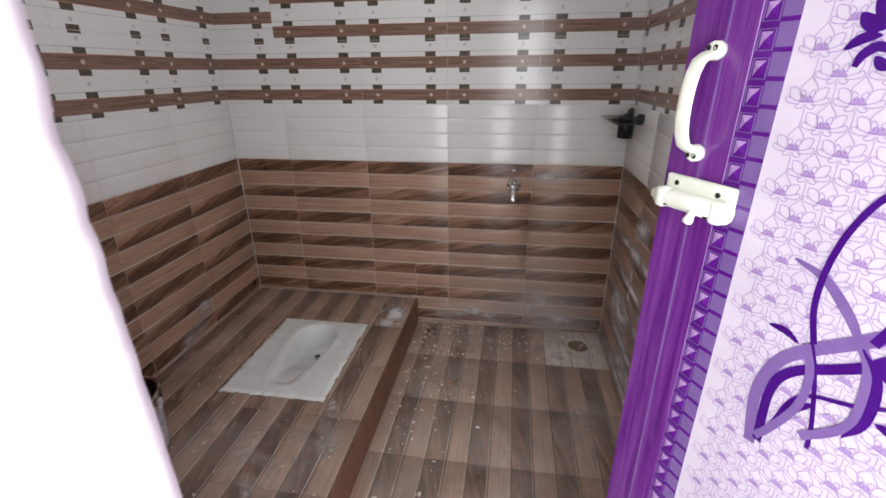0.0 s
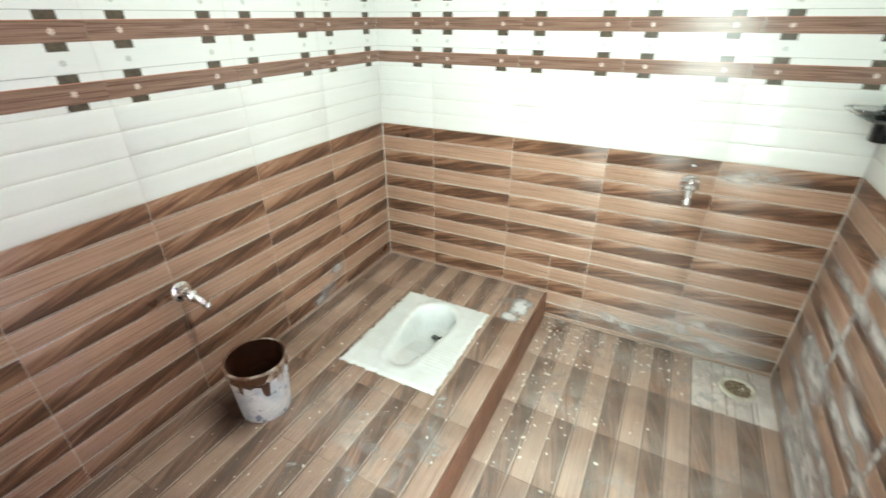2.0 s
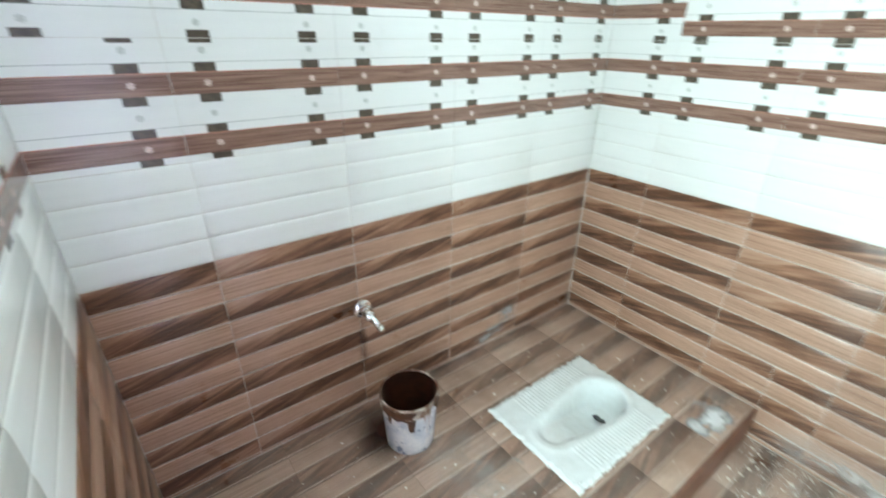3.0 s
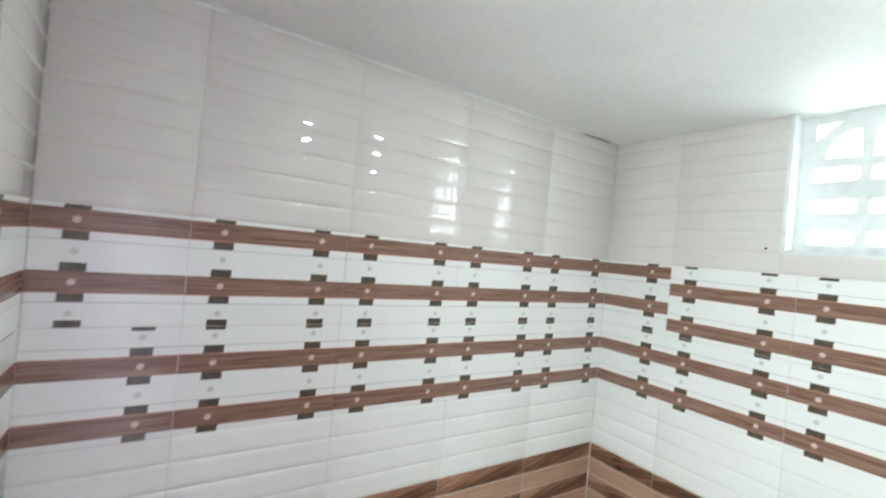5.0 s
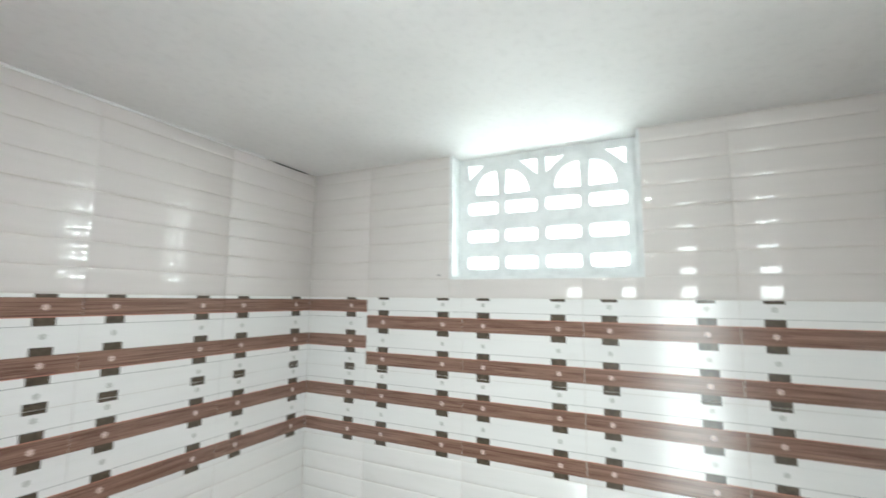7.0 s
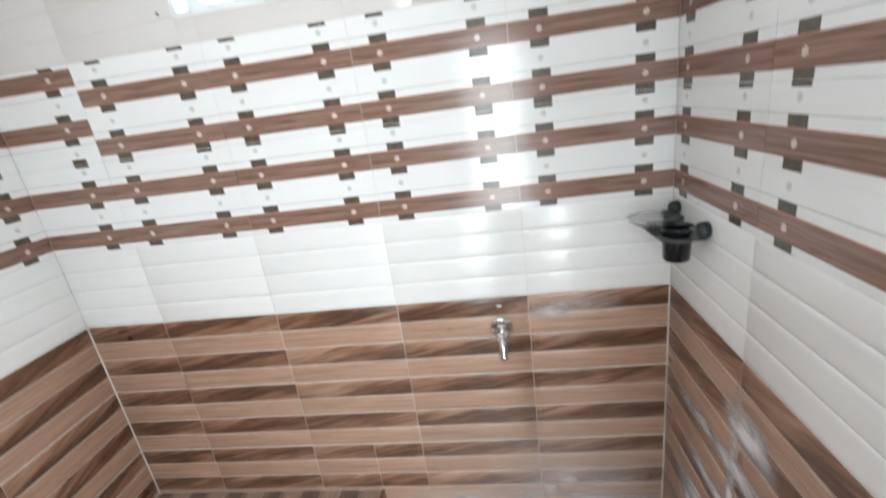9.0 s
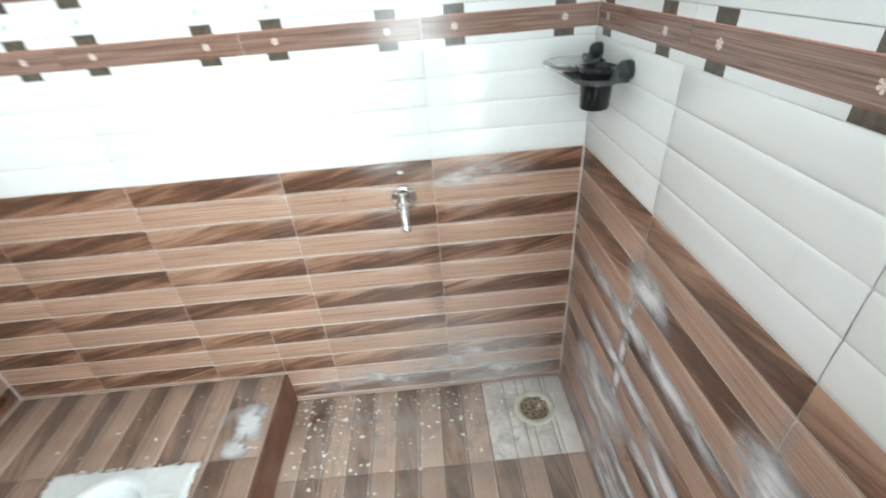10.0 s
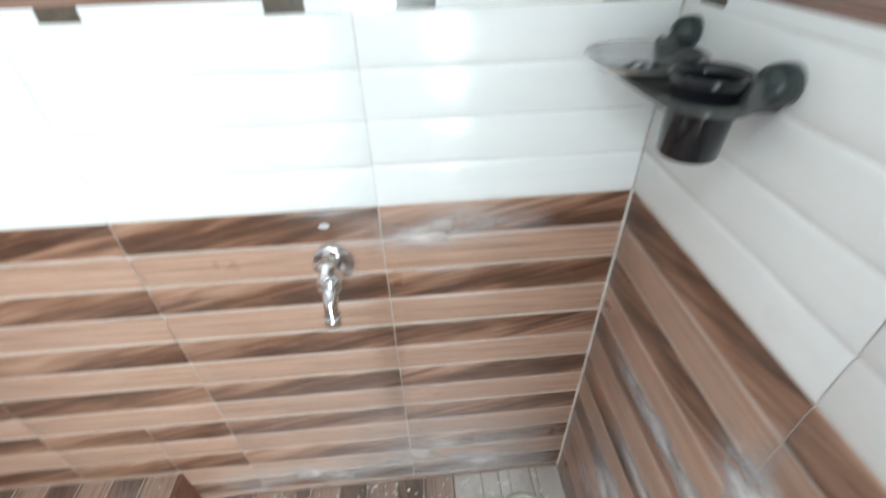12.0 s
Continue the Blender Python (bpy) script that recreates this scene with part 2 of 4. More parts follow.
def part(name, bm, material, parent=None, label="", m=None, smooth=False):
    ob = new(name, finish(bm, name, material, smooth))
    if parent:
        ob.parent = parent
    if m is not None:
        ob.matrix_basis = m
    if label:
        ob["label"] = label
    return ob


def bevel(bm, w, seg=2):
    bmesh.ops.bevel(bm, geom=list(bm.edges), offset=w, segments=seg, affect="EDGES", profile=0.6)


def lathe(bm, rings, seg=32, m=Matrix(), cap0=True, cap1=True, mi=0):
    """rings: (radius, height) along the local z axis."""
    rows = []
    for r, h in rings:
        rows.append([bm.verts.new(m @ Vector((r * math.cos(2 * math.pi * i / seg), r * math.sin(2 * math.pi * i / seg), h))) for i in range(seg)])
    for a, b in zip(rows, rows[1:]):
        for i in range(seg):
            j = (i + 1) % seg
            bm.faces.new((a[i], a[j], b[j], b[i])).material_index = mi
    if cap0:
        bm.faces.new(rows[0][::-1]).material_index = mi
    if cap1:
        bm.faces.new(rows[-1]).material_index = mi


def tube(bm, pts, radii, seg=16):
    rows = []
    pts = [Vector(p) for p in pts]
    side = None
    for i, p in enumerate(pts):
        d = (pts[min(i + 1, len(pts) - 1)] - pts[max(i - 1, 0)]).normalized()
        side = (side - d * side.dot(d)).normalized() if side else d.orthogonal().normalized()
        up = d.cross(side)
        r = radii[i] if isinstance(radii, (list, tuple)) else radii
        rows.append([bm.verts.new(p + r * (math.cos(a) * side + math.sin(a) * up)) for a in (2 * math.pi * k / seg for k in range(seg))])
    for a, b in zip(rows, rows[1:]):
        for i in range(seg):
            j = (i + 1) % seg
            bm.faces.new((a[i], a[j], b[j], b[i]))
    bm.faces.new(rows[0][::-1]), bm.faces.new(rows[-1])


def cut(rect, holes):
    """The rectangle (a0, a1, b0, b1) less the holes, as rectangles."""
    out = [rect]
    for h in holes:
        nxt = []
        for a0, a1, b0, b1 in out:
            c0, c1, d0, d1 = max(a0, h[0]), min(a1, h[1]), max(b0, h[2]), min(b1, h[3])
            if c0 >= c1 or d0 >= d1:
                nxt.append((a0, a1, b0, b1))
                continue
            nxt += [(a0, c0, b0, b1), (c1, a1, b0, b1), (c0, c1, b0, d0), (c0, c1, d1, b1)]
        out = [r for r in nxt if r[1] - r[0] > 0.004 and r[3] - r[2] > 0.004]
    return out


# ---- tiles ----
GAP, DEEP = 0.0008, 0.008


def sheet_edge(bm, u0, u1, v0, v1, back, mi):
    """The four narrow sides of a tile, from just under its face to its back."""
    c = [(u0, v0), (u1, v0), (u1, v1), (u0, v1)]
    f = [bm.verts.new((u, 0.0035, v)) for u, v in c]
    b = [bm.verts.new((u, back, v)) for u, v in c]
    for i in range(4):
        j = (i + 1) % 4
        bm.faces.new((f[j], f[i], b[i], b[j])).material_index = mi


def ribbed_tile(u0, u1, v0, v1, pitch, count, kinds):
    """A tile of rounded strips; the face looks along -y. kinds: material index of each strip, from below."""
    bm = bmesh.new()
    a0, a1, b0, b1 = u0 + GAP, u1 - GAP, v0 + GAP, v1 - GAP
    for i in range(count):
        lo, hi = max(b0, i * pitch), min(b1, (i + 1) * pitch)
        if hi - lo < 0.003:
            continue
        w = min(0.015, (hi - lo) * 0.3)
        prof = [(lo, 0.0034), (lo + w * 0.12, 0.0020), (lo + w * 0.4, 0.0008), (lo + w, 0.0), (hi - w, 0.0), (hi - w * 0.4, 0.0008), (hi - w * 0.12, 0.0020), (hi, 0.0034)]
        rows = [[bm.verts.new((a0, y + 0.0006, v)), bm.verts.new((a0 + 0.0015, y, v)), bm.verts.new((a1 - 0.0015, y, v)), bm.verts.new((a1, y + 0.0006, v))] for v, y in prof]
        for r, s in zip(rows, rows[1:]):
            for k in range(3):
                fc = bm.faces.new((r[k], r[k + 1], s[k + 1], s[k]))
                fc.material_index, fc.smooth = kinds[i], True
    sheet_edge(bm, a0, a1, b0, b1, DEEP, kinds[0])
    return bm


def decor_tile(u0, u1, v0, v1, flip):
    """White decor tile with two brown ribbed bands, dark tabs, grey lines and small flowers."""
    bm = bmesh.new()
    a0, a1, b0, b1 = u0 + GAP, u1 - GAP, v0 + GAP, v1 - GAP
    H = ROW2 - ROW1

    def block(x0, x1, z0, z1, y0, mi):
        if flip:
            z0, z1 = H + 0.008 - z1, H + 0.008 - z0
        x0, x1, z0, z1 = max(a0, x0), min(a1, x1), max(b0, z0), min(b1, z1)
        if x1 - x0 > 0.0005 and z1 - z0 > 0.0003:
            cuboid(bm, x0, x1, y0, 0.004, z0, z1, mi)

    def petals(x, z, r, y0, mi):
        if flip:
            z = H + 0.008 - z
        if not (a0 + r < x < a1 - r):
            return
        for k in range(6):
            a = k * math.pi / 3 + 0.5
            pts = []
            for q in range(7):
                b = a + (q / 6 - 0.5) * 0.86
                s = r * (0.74 + 0.26 * math.sin(math.pi * q / 6) ** 0.5)
                pts.append(bm.verts.new((x + s * math.cos(b), y0, z + s * math.sin(b))))
            bm.faces.new([bm.verts.new((x, y0, z))] + pts).material_index = mi

    cuboid(bm, a0, a1, 0.0014, DEEP, b0, b1, 0)
    for base in (0.0, 0.153):
        block(0, TW, base + 0.0955, base + 0.1485, 0.0004, 0)          # raised plain strip
        block(0, TW, base + 0.0935, base + 0.0950, 0.0010, 3)          # grey line
        block(0, TW, base + 0.0185, base + 0.0700, 0.0000, 1)          # ribbed band
        block(0, TW, base + 0.0700, base + 0.0718, 0.0003, 4)
        for x in (0.085, 0.365):
            block(x - 0.026, x + 0.026, base - 0.003, base + 0.0185, 0.0008, 2)
            block(x - 0.026, x + 0.026, base + 0.0718, base + 0.0935, 0.0008, 2)
            petals(x, base + 0.0445, 0.0092, -0.0004, 5)
            petals(x, base + 0.1220, 0.0090, 0.0001, 6)
    for x in (0.085, 0.365):
        block(x - 0.026, x + 0.026, 0.2915, 0.313, 0.0002, 2)
    return bm


MESHES = {}


def tile(kind, rect, at, m, parent):
    """One tile, or the cut piece rect (u0, u1, v0, v1) of one; at: its full tile's corner in the wall's own (u, v)."""
    key = (kind, *(round(q, 3) for q in rect))
    if key not in MESHES:
        if kind.startswith("decor"):
            bm, ms = decor_tile(*rect, kind == "decor_flipped"), [HLWHITE, BAND, TAB, LINE, PINK, DOT, MOTIF]
        elif kind in ("white", "cream"):
            bm, ms = ribbed_tile(*rect, 0.0755, 4, (0, 0, 0, 0)), [WHITE if kind == "white" else CREAM]
        elif kind == "grey":
            bm, ms = ribbed_tile(*rect, TF / 4, 4, (0, 0, 0, 0)), [GREYTILE]
        else:
            ms = {"wood": [FLAME, GRAIN], "wood_hazed": [FLAME_E, GRAIN_E], "floor": [FLAME_F, GRAIN_F], "floor_dusty": [FLAME_L, GRAIN_L]}[kind]
            bm = ribbed_tile(*rect, (TF if kind.startswith("floor") else TH) / 4, 4, (1, 0, 1, 0))
        MESHES[key] = finish(bm, "tile_" + kind, ms)
    ob = new("tile", MESHES[key])
    ob.parent = parent
    ob.matrix_basis = m @ Matrix.Translation((at[0], 0, at[1]))
    return ob


def clad(parent, columns, rows, holes):
    """Tile a wall. columns: (start, end, offset into the full tile); rows: (z0, z1, offset, kind or a function of the column)."""
    for ci, (c0, c1, off) in enumerate(columns):
        for z0, z1, zoff, kind in rows:
            k = kind(ci) if callable(kind) else kind
            o = off
            if isinstance(k, tuple):
                k, o = k
            for a0, a1, b0, b1 in cut((c0, c1, z0, z1), holes):
                tile(k, (a0 - c0 + o, a1 - c0 + o, b0 - z0 + zoff, b1 - z0 + zoff), (c0 - o, z0 - zoff), Matrix(), parent)


# ---- structure ----
def wall(name, label, m, length, thick, holes, material=GROUT):
    bm = bmesh.new()
    for a0, a1, b0, b1 in cut((-thick, length + thick, -0.3, CEIL + 0.12), holes):
        cuboid(bm, a0, a1, 0.0028, thick, b0, b1)
    ob = part(name, bm, material, m=m)
    return tagged(ob, label, "wall", kind="structure")


M_N, M_W = pose(0, 0, 0), pose(0, WY, 0, 0, 0, 90)
M_E, M_S = pose(WX, 0, 0, 0, 0, -90), pose(WX, WY, 0, 0, 0, 180)
win_hole = (WIN[0], WIN[1], WIN[2], CEIL + 0.2)
door_hole = (WX - 2.085, WX - 1.24, -0.3, HEAD + 0.02)
wall_north = wall("wall_north", "wall tiled in brown wood strips below and white above", M_N, WX, 0.20, [win_hole])
wall_west = wall("wall_west", "tiled wall with wood-look dado and banded decor rows", M_W, -WY, 0.20, [])
wall_east = wall("wall_east", "tiled wall with cement-smeared wood-look dado", M_E, -WY, 0.20, [])
wall_south = wall("wall_south", "tiled wall with the doorway", M_S, WX, 0.11, [door_hole])

# outer skin of the doorway wall: plastered jambs that stop the door
bm = bmesh.new()
OUT = (-2.226, -2.42)
for a0, a1, b0, b1 in cut((-0.2, WX + 0.2, -0.3, CEIL + 0.12), [(JAMB_X - 0.05, 2.079, -0.3, HEAD)]):
    cuboid(bm, a0, a1, OUT[1], OUT[0], b0, b1)
# the free jamb ends in a hand-trowelled, nicked edge
rings, steps = [], 420
for k in range(steps + 1):
    z = -0.3 + (HEAD + 0.3) * k / steps
    n1 = 0.0012 * noise.noise((z * 9, 0, 1)) + 0.0016 * noise.noise((z * 60, 3, 1))
    n2 = max(0.0, noise.noise((z * 55, 7, 2)) - 0.35) * 0.006
    c = 0.004 + abs(n1) + n2
    ring = [(JAMB_X - 0.05, OUT[1]), (JAMB_X, OUT[1]), (JAMB_X + n1 * 0.4, OUT[0] - 0.035), (JAMB_X + n1 * 0.5, OUT[0] - c - 0.004), (JAMB_X - c * 0.4 + n1, OUT[0] - c * 0.4), (JAMB_X - c - 0.006, OUT[0]), (JAMB_X - 0.05, OUT[0])]
    rings.append([bm.verts.new((x, y, z)) for x, y in ring])
for r0, r1 in zip(rings, rings[1:]):
    for i in range(7):
        j = (i + 1) % 7
        bm.faces.new((r0[i], r0[j], r1[j], r1[i])).smooth = True
jamb = part("wall_doorway", bm, PLASTER)
tagged(jamb, "pinkish white plastered wall around the doorway", "wall", kind="structure")

slab = bmesh.new()
cuboid(slab, -0.2, WX + 0.2, -2.42, 0.2, CEIL, CEIL + 0.14)
tagged(part("ceiling", slab, PAINT), "plain white painted ceiling", "ceiling", kind="structure")

bm = bmesh.new()
cuboid(bm, 0, WX, WY - 0.10, 0, -0.25, LOW - 0.0025)
floor = tagged(part("floor", bm, FGROUT), "wet-area floor of wood-look strip tiles, dusty and stained", "floor", kind="structure")
bm = bmesh.new()
for a0, a1, b0, b1 in cut((0, STEP_X - 0.006, WY, 0), [(PAN[0] + 0.02, PAN[1] - 0.02, PAN[2] + 0.02, PAN[3] - 0.02)]):
    cuboid(bm, a0, a1, b0, b1, LOW - 0.002, PLAT - 0.0025)
plinth = tagged(part("platform", bm, FGROUT), "raised toilet platform tiled in wood-look strips", "platform", kind="structure")
bm = bmesh.new()
cuboid(bm, STEP_X - 0.006, STEP_X + 0.004, WY, 0, LOW, PLAT + 0.001)
part("step_edging", bm, RISER, plinth, "red-brown edging along the step")
bm = bmesh.new()
bmesh.ops.create_grid(bm, x_segments=1, y_segments=1, size=900)
tagged(part("ground", bm, EARTH, m=pose(0, 0, -0.28)), "pale concrete ground outside", "ground", kind="structure")

# ventilator: two whitewashed concrete lattice blocks set to the outer side of the wall
window = tagged(new("window_1"), "whitewashed concrete lattice ventilator under the ceiling", "window", kind="structure")


def lattice_block(x0, x1, flip):
    w, h = x1 - x0, CEIL + 0.01 - WIN[2]
    cu = bpy.data.curves.new("lattice", "CURVE")
    cu.dimensions, cu.fill_mode, cu.extrude = "2D", "BOTH", 0.02
    cu.bevel_depth, cu.bevel_resolution = 0.004, 1

    def loop(pts):
        s = cu.splines.new("POLY")
        s.points.add(len(pts) - 1)
        for p, (a, b) in zip(s.points, pts):
            p.co = (a, b, 0, 1)
        s.use_cyclic_u = True

    def rounded(a0, a1, b0, b1, r=0.016):
        pts = []
        for cx, cy, s in ((a1 - r, b1 - r, 0), (a0 + r, b1 - r, 90), (a0 + r, b0 + r, 180), (a1 - r, b0 + r, 270)):
            pts += [(cx + r * math.cos(radians(s + k * 30)), cy + r * math.sin(radians(s + k * 30))) for k in range(4)]
        return pts

    def at(a):
        return w - a if flip else a

    loop([(0, 0), (w, 0), (w, h), (0, h)])
    rim, post, mull = 0.045, 0.014, 0.026           # outer margin, half of the middle post, bar between the slots
    slot = (w - rim - post - mull) / 2
    for b0, b1 in ((0.040, 0.096), (0.149, 0.204), (0.262, 0.318)):
        for a0 in (rim, rim + slot + mull):
            loop(rounded(*sorted((at(a0), at(a0 + slot))), b0, b1))
    cx, cy, R = rim + slot + mull / 2, 0.338, 0.108
    for k in (-1, 1):
        arc = [(at(cx + k * (0.011 + R * 0.96 * math.cos(radians(a)) ** 0.8)), cy + R * math.sin(radians(a))) for a in range(4, 91, 12)]
        loop([(at(cx + k * 0.011), cy + 0.004), *arc])
        loop([(at(cx + k * (0.013 + slot)), h - 0.035), (at(cx + k * 0.060), h - 0.033), (at(cx + k * 0.098), h - 0.062), (at(cx + k * (0.013 + slot)), h - 0.108)])
    tmp = bpy.data.objects.new("tmp", cu)
    scene.collection.objects.link(tmp)
    me = bpy.data.meshes.new_from_object(tmp.evaluated_get(bpy.context.evaluated_depsgraph_get()))
    bpy.data.objects.remove(tmp)
    me.materials.clear()
    me.materials.append(JALI)
    ob = new("lattice_block", me)
    ob.parent = window
    ob.matrix_basis = pose(x0, 0.105, WIN[2], 90, 0, 0)


MIDX = (WIN[0] + WIN[1]) / 2
lattice_block(WIN[0], MIDX, False)
lattice_block(MIDX, WIN[1], True)
bm = bmesh.new()
for x0, x1 in ((WIN[0] - 0.001, WIN[0] + 0.012), (WIN[1] - 0.012, WIN[1] + 0.001)):
    cuboid(bm, x0, x1, 0.001, 0.085, WIN[2], CEIL)
cuboid(bm, WIN[0] + 0.012, WIN[1] - 0.012, 0.001, 0.085, WIN[2] - 0.001, WIN[2] + 0.010)
part("window_reveal", bm, JALI, window, "whitewashed plaster reveal")

# thin bead of white filler along the ceiling, and a crack where it has come away
bm = bmesh.new()
for k in range(60):
    y0, y1 = -0.02 + WY * k / 60, -0.02 + WY * (k + 1) / 60
    w = 0.006 + 0.003 * noise.noise((k * 0.7, 0, 0))
    if y0 > -0.30:
        continue
    cuboid(bm, 0.0, w, y1, y0, CEIL - w, CEIL + 0.001)
part("ceiling_bead", bm, PAINT, wall_west, "white filler bead").matrix_basis = wall_west.matrix_basis.inverted()
bm = bmesh.new()
cuboid(bm, 0.0, 0.004, -0.25, -0.06, CEIL - 0.006, CEIL - 0.002)
part("crack", bm, mat("dark gap", (0.05, 0.045, 0.04), 0.9), wall_west, "dark gap under the ceiling").matrix_basis = wall_west.matrix_basis.inverted()

bm = bmesh.new()
lathe(bm, [(0.004, 0.0), (0.004, 0.004), (0.002, 0.006)], 10, pose(0, 0, 0, 90, 0, 0))
tagged(part("nail", bm, mat("dark nail", (0.05, 0.045, 0.04), 0.5, 0.8), m=pose(0.672, 0, 2.062)), "small dark nail head in the white tiled wall", "nail")

# ---- things ----
def smear_material(name, colour, lo, hi, scale, most=0.85):
    """A dried film, or painted light and shade, whose noise-eaten edge fades out towards the rim of its sheet."""
    m = mat(name, colour, 0.85)
    n = Nodes(m)
    pos, gen = n.add("NewGeometry").outputs["Position"], n.add("TexCoord").outputs["Generated"]
    sep = n.add("SeparateXYZ", Vector=gen)
    fall = 1.0
    for ax in ("X", "Y", "Z"):
        d = n.math("ABSOLUTE", n.math("SUBTRACT", n.math("MULTIPLY", sep.outputs[ax], 2.0), 1.0))
        fall = n.math("MULTIPLY", n.math("SUBTRACT", 1.0, n.math("POWER", d, 1.6)), fall) if ax != FLAT[name] else fall
    streaks = {"X": (1, 0.42, 1.15), "Y": (0.3, 1, 1), "Z": (1, 1, 1)}[FLAT[name]]
    f = n.math("MULTIPLY", n.grade(n.noise(spread(n, pos, *streaks), scale, 5, 0.6, 0.4), lo, hi), fall, True)
    n.put(n.b, "Alpha", n.math("MULTIPLY", f, most, True))
    return m


FLAT = {"brown water stain": "X", "brown water stain north": "Y", "cement film on east wall": "X", "cement film on west wall": "X", "cement film on north wall": "Y", "cement film on floor": "Z"}
FILM_E = smear_material("cement film on east wall", (0.78, 0.78, 0.79), 0.26, 0.60, 24, 1.15)
FILM_W = smear_material("cement film on west wall", (0.66, 0.65, 0.65), 0.30, 0.66, 18, 0.9)
FILM_N = smear_material("cement film on north wall", (0.78, 0.73, 0.70), 0.34, 0.74, 16, 0.9)
FILM_F = smear_material("cement film on floor", (0.74, 0.71, 0.68), 0.44, 0.80, 13, 0.75)


STAIN_W = smear_material("brown water stain", (0.11, 0.05, 0.03), 0.25, 0.65, 12, 0.6)
STAIN_N = smear_material("brown water stain north", (0.16, 0.08, 0.05), 0.25, 0.8, 12, 0.25)


LAYERS = {(0, 1): 0.0, (0, -1): 0.0, (1, -1): 0.0, (2, 1): 0.0}


def film(parent, material, corners):
    # each film lies a little over the one before it
    axis = "XYZ".index(FLAT[material.name])
    side = {0: 1 if corners[0][0] < 1 else -1, 1: -1, 2: 1}[axis]
    LAYERS[axis, side] += 0.00022
    bm = bmesh.new()
    for c in corners:
        v = Vector(c)
        v[axis] += side * LAYERS[axis, side]
        bm.verts.new(v)
    bm.faces.new(bm.verts[:])
    stain = "stain" in material.name
    ob = part("stain_or_shadow" if stain else "smear_or_veil", bm, material, parent, "brown run of dirty water or shadowed stain" if stain else "pale film of dried cement or painted reflection")
    ob.matrix_basis = parent.matrix_basis.inverted()
    return ob


def film_e(y0, y1, z0, z1):
    film(wall_east, FILM_E, [(WX - 0.0006, y0, z0), (WX - 0.0006, y1, z0), (WX - 0.0006, y1, z1), (WX - 0.0006, y0, z1)])


for y0, y1, z0, z1 in ((-0.455, -0.405, LOW, 1.04), (-0.905, -0.86, 0.30, 1.02), (-1.355, -1.305, LOW, 0.9), (-0.95, -0.05, 0.725, 0.795), (-1.35, -0.02, 0.425, 0.500), (-0.75, -0.15, 0.575, 0.635),
                       (-1.1, -0.03, 0.270, 0.345), (-1.2, -0.02, LOW, 0.19), (-0.60, -0.36, 0.84, 0.96), (-1.0, -0.80, 0.78, 0.93), (-0.90, -0.55, 0.50, 0.585), (-1.0, -0.25, 0.12, 0.30), (-0.55, -0.12, 0.33, 0.52)):
    film_e(y0, y1, z0, z1)
for y0, y1, z0, z1 in ((-0.68, -0.52, 0.255, 0.36), (-0.60, -0.46, 0.32, 0.43), (-0.74, -0.60, PLAT, 0.31), (-1.28, -1.05, PLAT, 0.30)):
    film(wall_west, FILM_W, [(0.0006, y0, z0), (0.0006, y1, z0), (0.0006, y1, z1), (0.0006, y0, z1)])
for x0, x1, z0, z1 in ((1.04, 1.7, LOW, 0.24), (1.45, 2.12, LOW, 0.36), (1.58, 2.0, 0.96, 1.066), (1.70, 2.12, LOW, 0.22)):
    film(wall_north, FILM_N, [(x0, -0.0006, z0), (x1, -0.0006, z0), (x1, -0.0006, z1), (x0, -0.0006, z1)])
# pinkish veil painted low on the wall in place of its glossy reflection
FLAT["painted reflection veil"] = "Y"
VEIL_N = smear_material("painted reflection veil", (0.80, 0.69, 0.64), 0.20, 0.80, 7, 0.26)
for x0, x1, z0, z1 in ((1.15, 2.12, LOW, 0.75), (1.50, 2.12, LOW, 0.50)):
    film(wall_north, VEIL_N, [(x0, -0.0006, z0), (x1, -0.0006, z0), (x1, -0.0006, z1), (x0, -0.0006, z1)])
# stain by the bucket, darkened to stand in for the bucket's cast shadow
FLAT["brown floor stain and painted shadow"] = "Z"
STAIN_SHADOW_F = smear_material("brown floor stain and painted shadow", (0.07, 0.032, 0.02), 0.05, 0.35, 9, 0.95)
film(plinth, STAIN_SHADOW_F, [(0.02, -1.50, PLAT + 0.0009), (0.34, -1.50, PLAT + 0.0009), (0.34, -1.22, PLAT + 0.0009), (0.02, -1.22, PLAT + 0.0009)])
# white filler in the upright corners
for x, w in ((0.0, 0.003), (WX - 0.0032, 0.0032)):
    bm = bmesh.new()
    cuboid(bm, x, x + w, -0.0045, 0.0, LOW if x else PLAT, DADO + 0.002)
    part("corner_bead", bm, GROUT, wall_north, "white filler in the corner").matrix_basis = wall_north.matrix_basis.inverted()
EDGE = speckled("chipped reddish tile edge", (0.42, 0.27, 0.21), (0.28, 0.15, 0.11), 30, 0.6, 0.3)
for y0, y1, z0, z1 in ((-0.899, -0.895, PLAT, 0.458), (-0.899, -0.452, 0.454, 0.459)):
    bm = bmesh.new()
    cuboid(bm, 0.0, 0.0022, y0, y1, z0, z1)
    part("tile_edge", bm, EDGE, wall_west, "chipped reddish edge of a reset tile").matrix_basis = wall_west.matrix_basis.inverted()
film(wall_west, STAIN_W, [(0.0007, -1.372, 0.42), (0.0007, -1.335, 0.42), (0.0007, -1.322, 0.70), (0.0007, -1.352, 0.70)])
film(wall_north, STAIN_N, [(1.63, -0.0007, 0.30), (1.70, -0.0007, 0.30), (1.69, -0.0007, 0.95), (1.62, -0.0007, 0.95)])
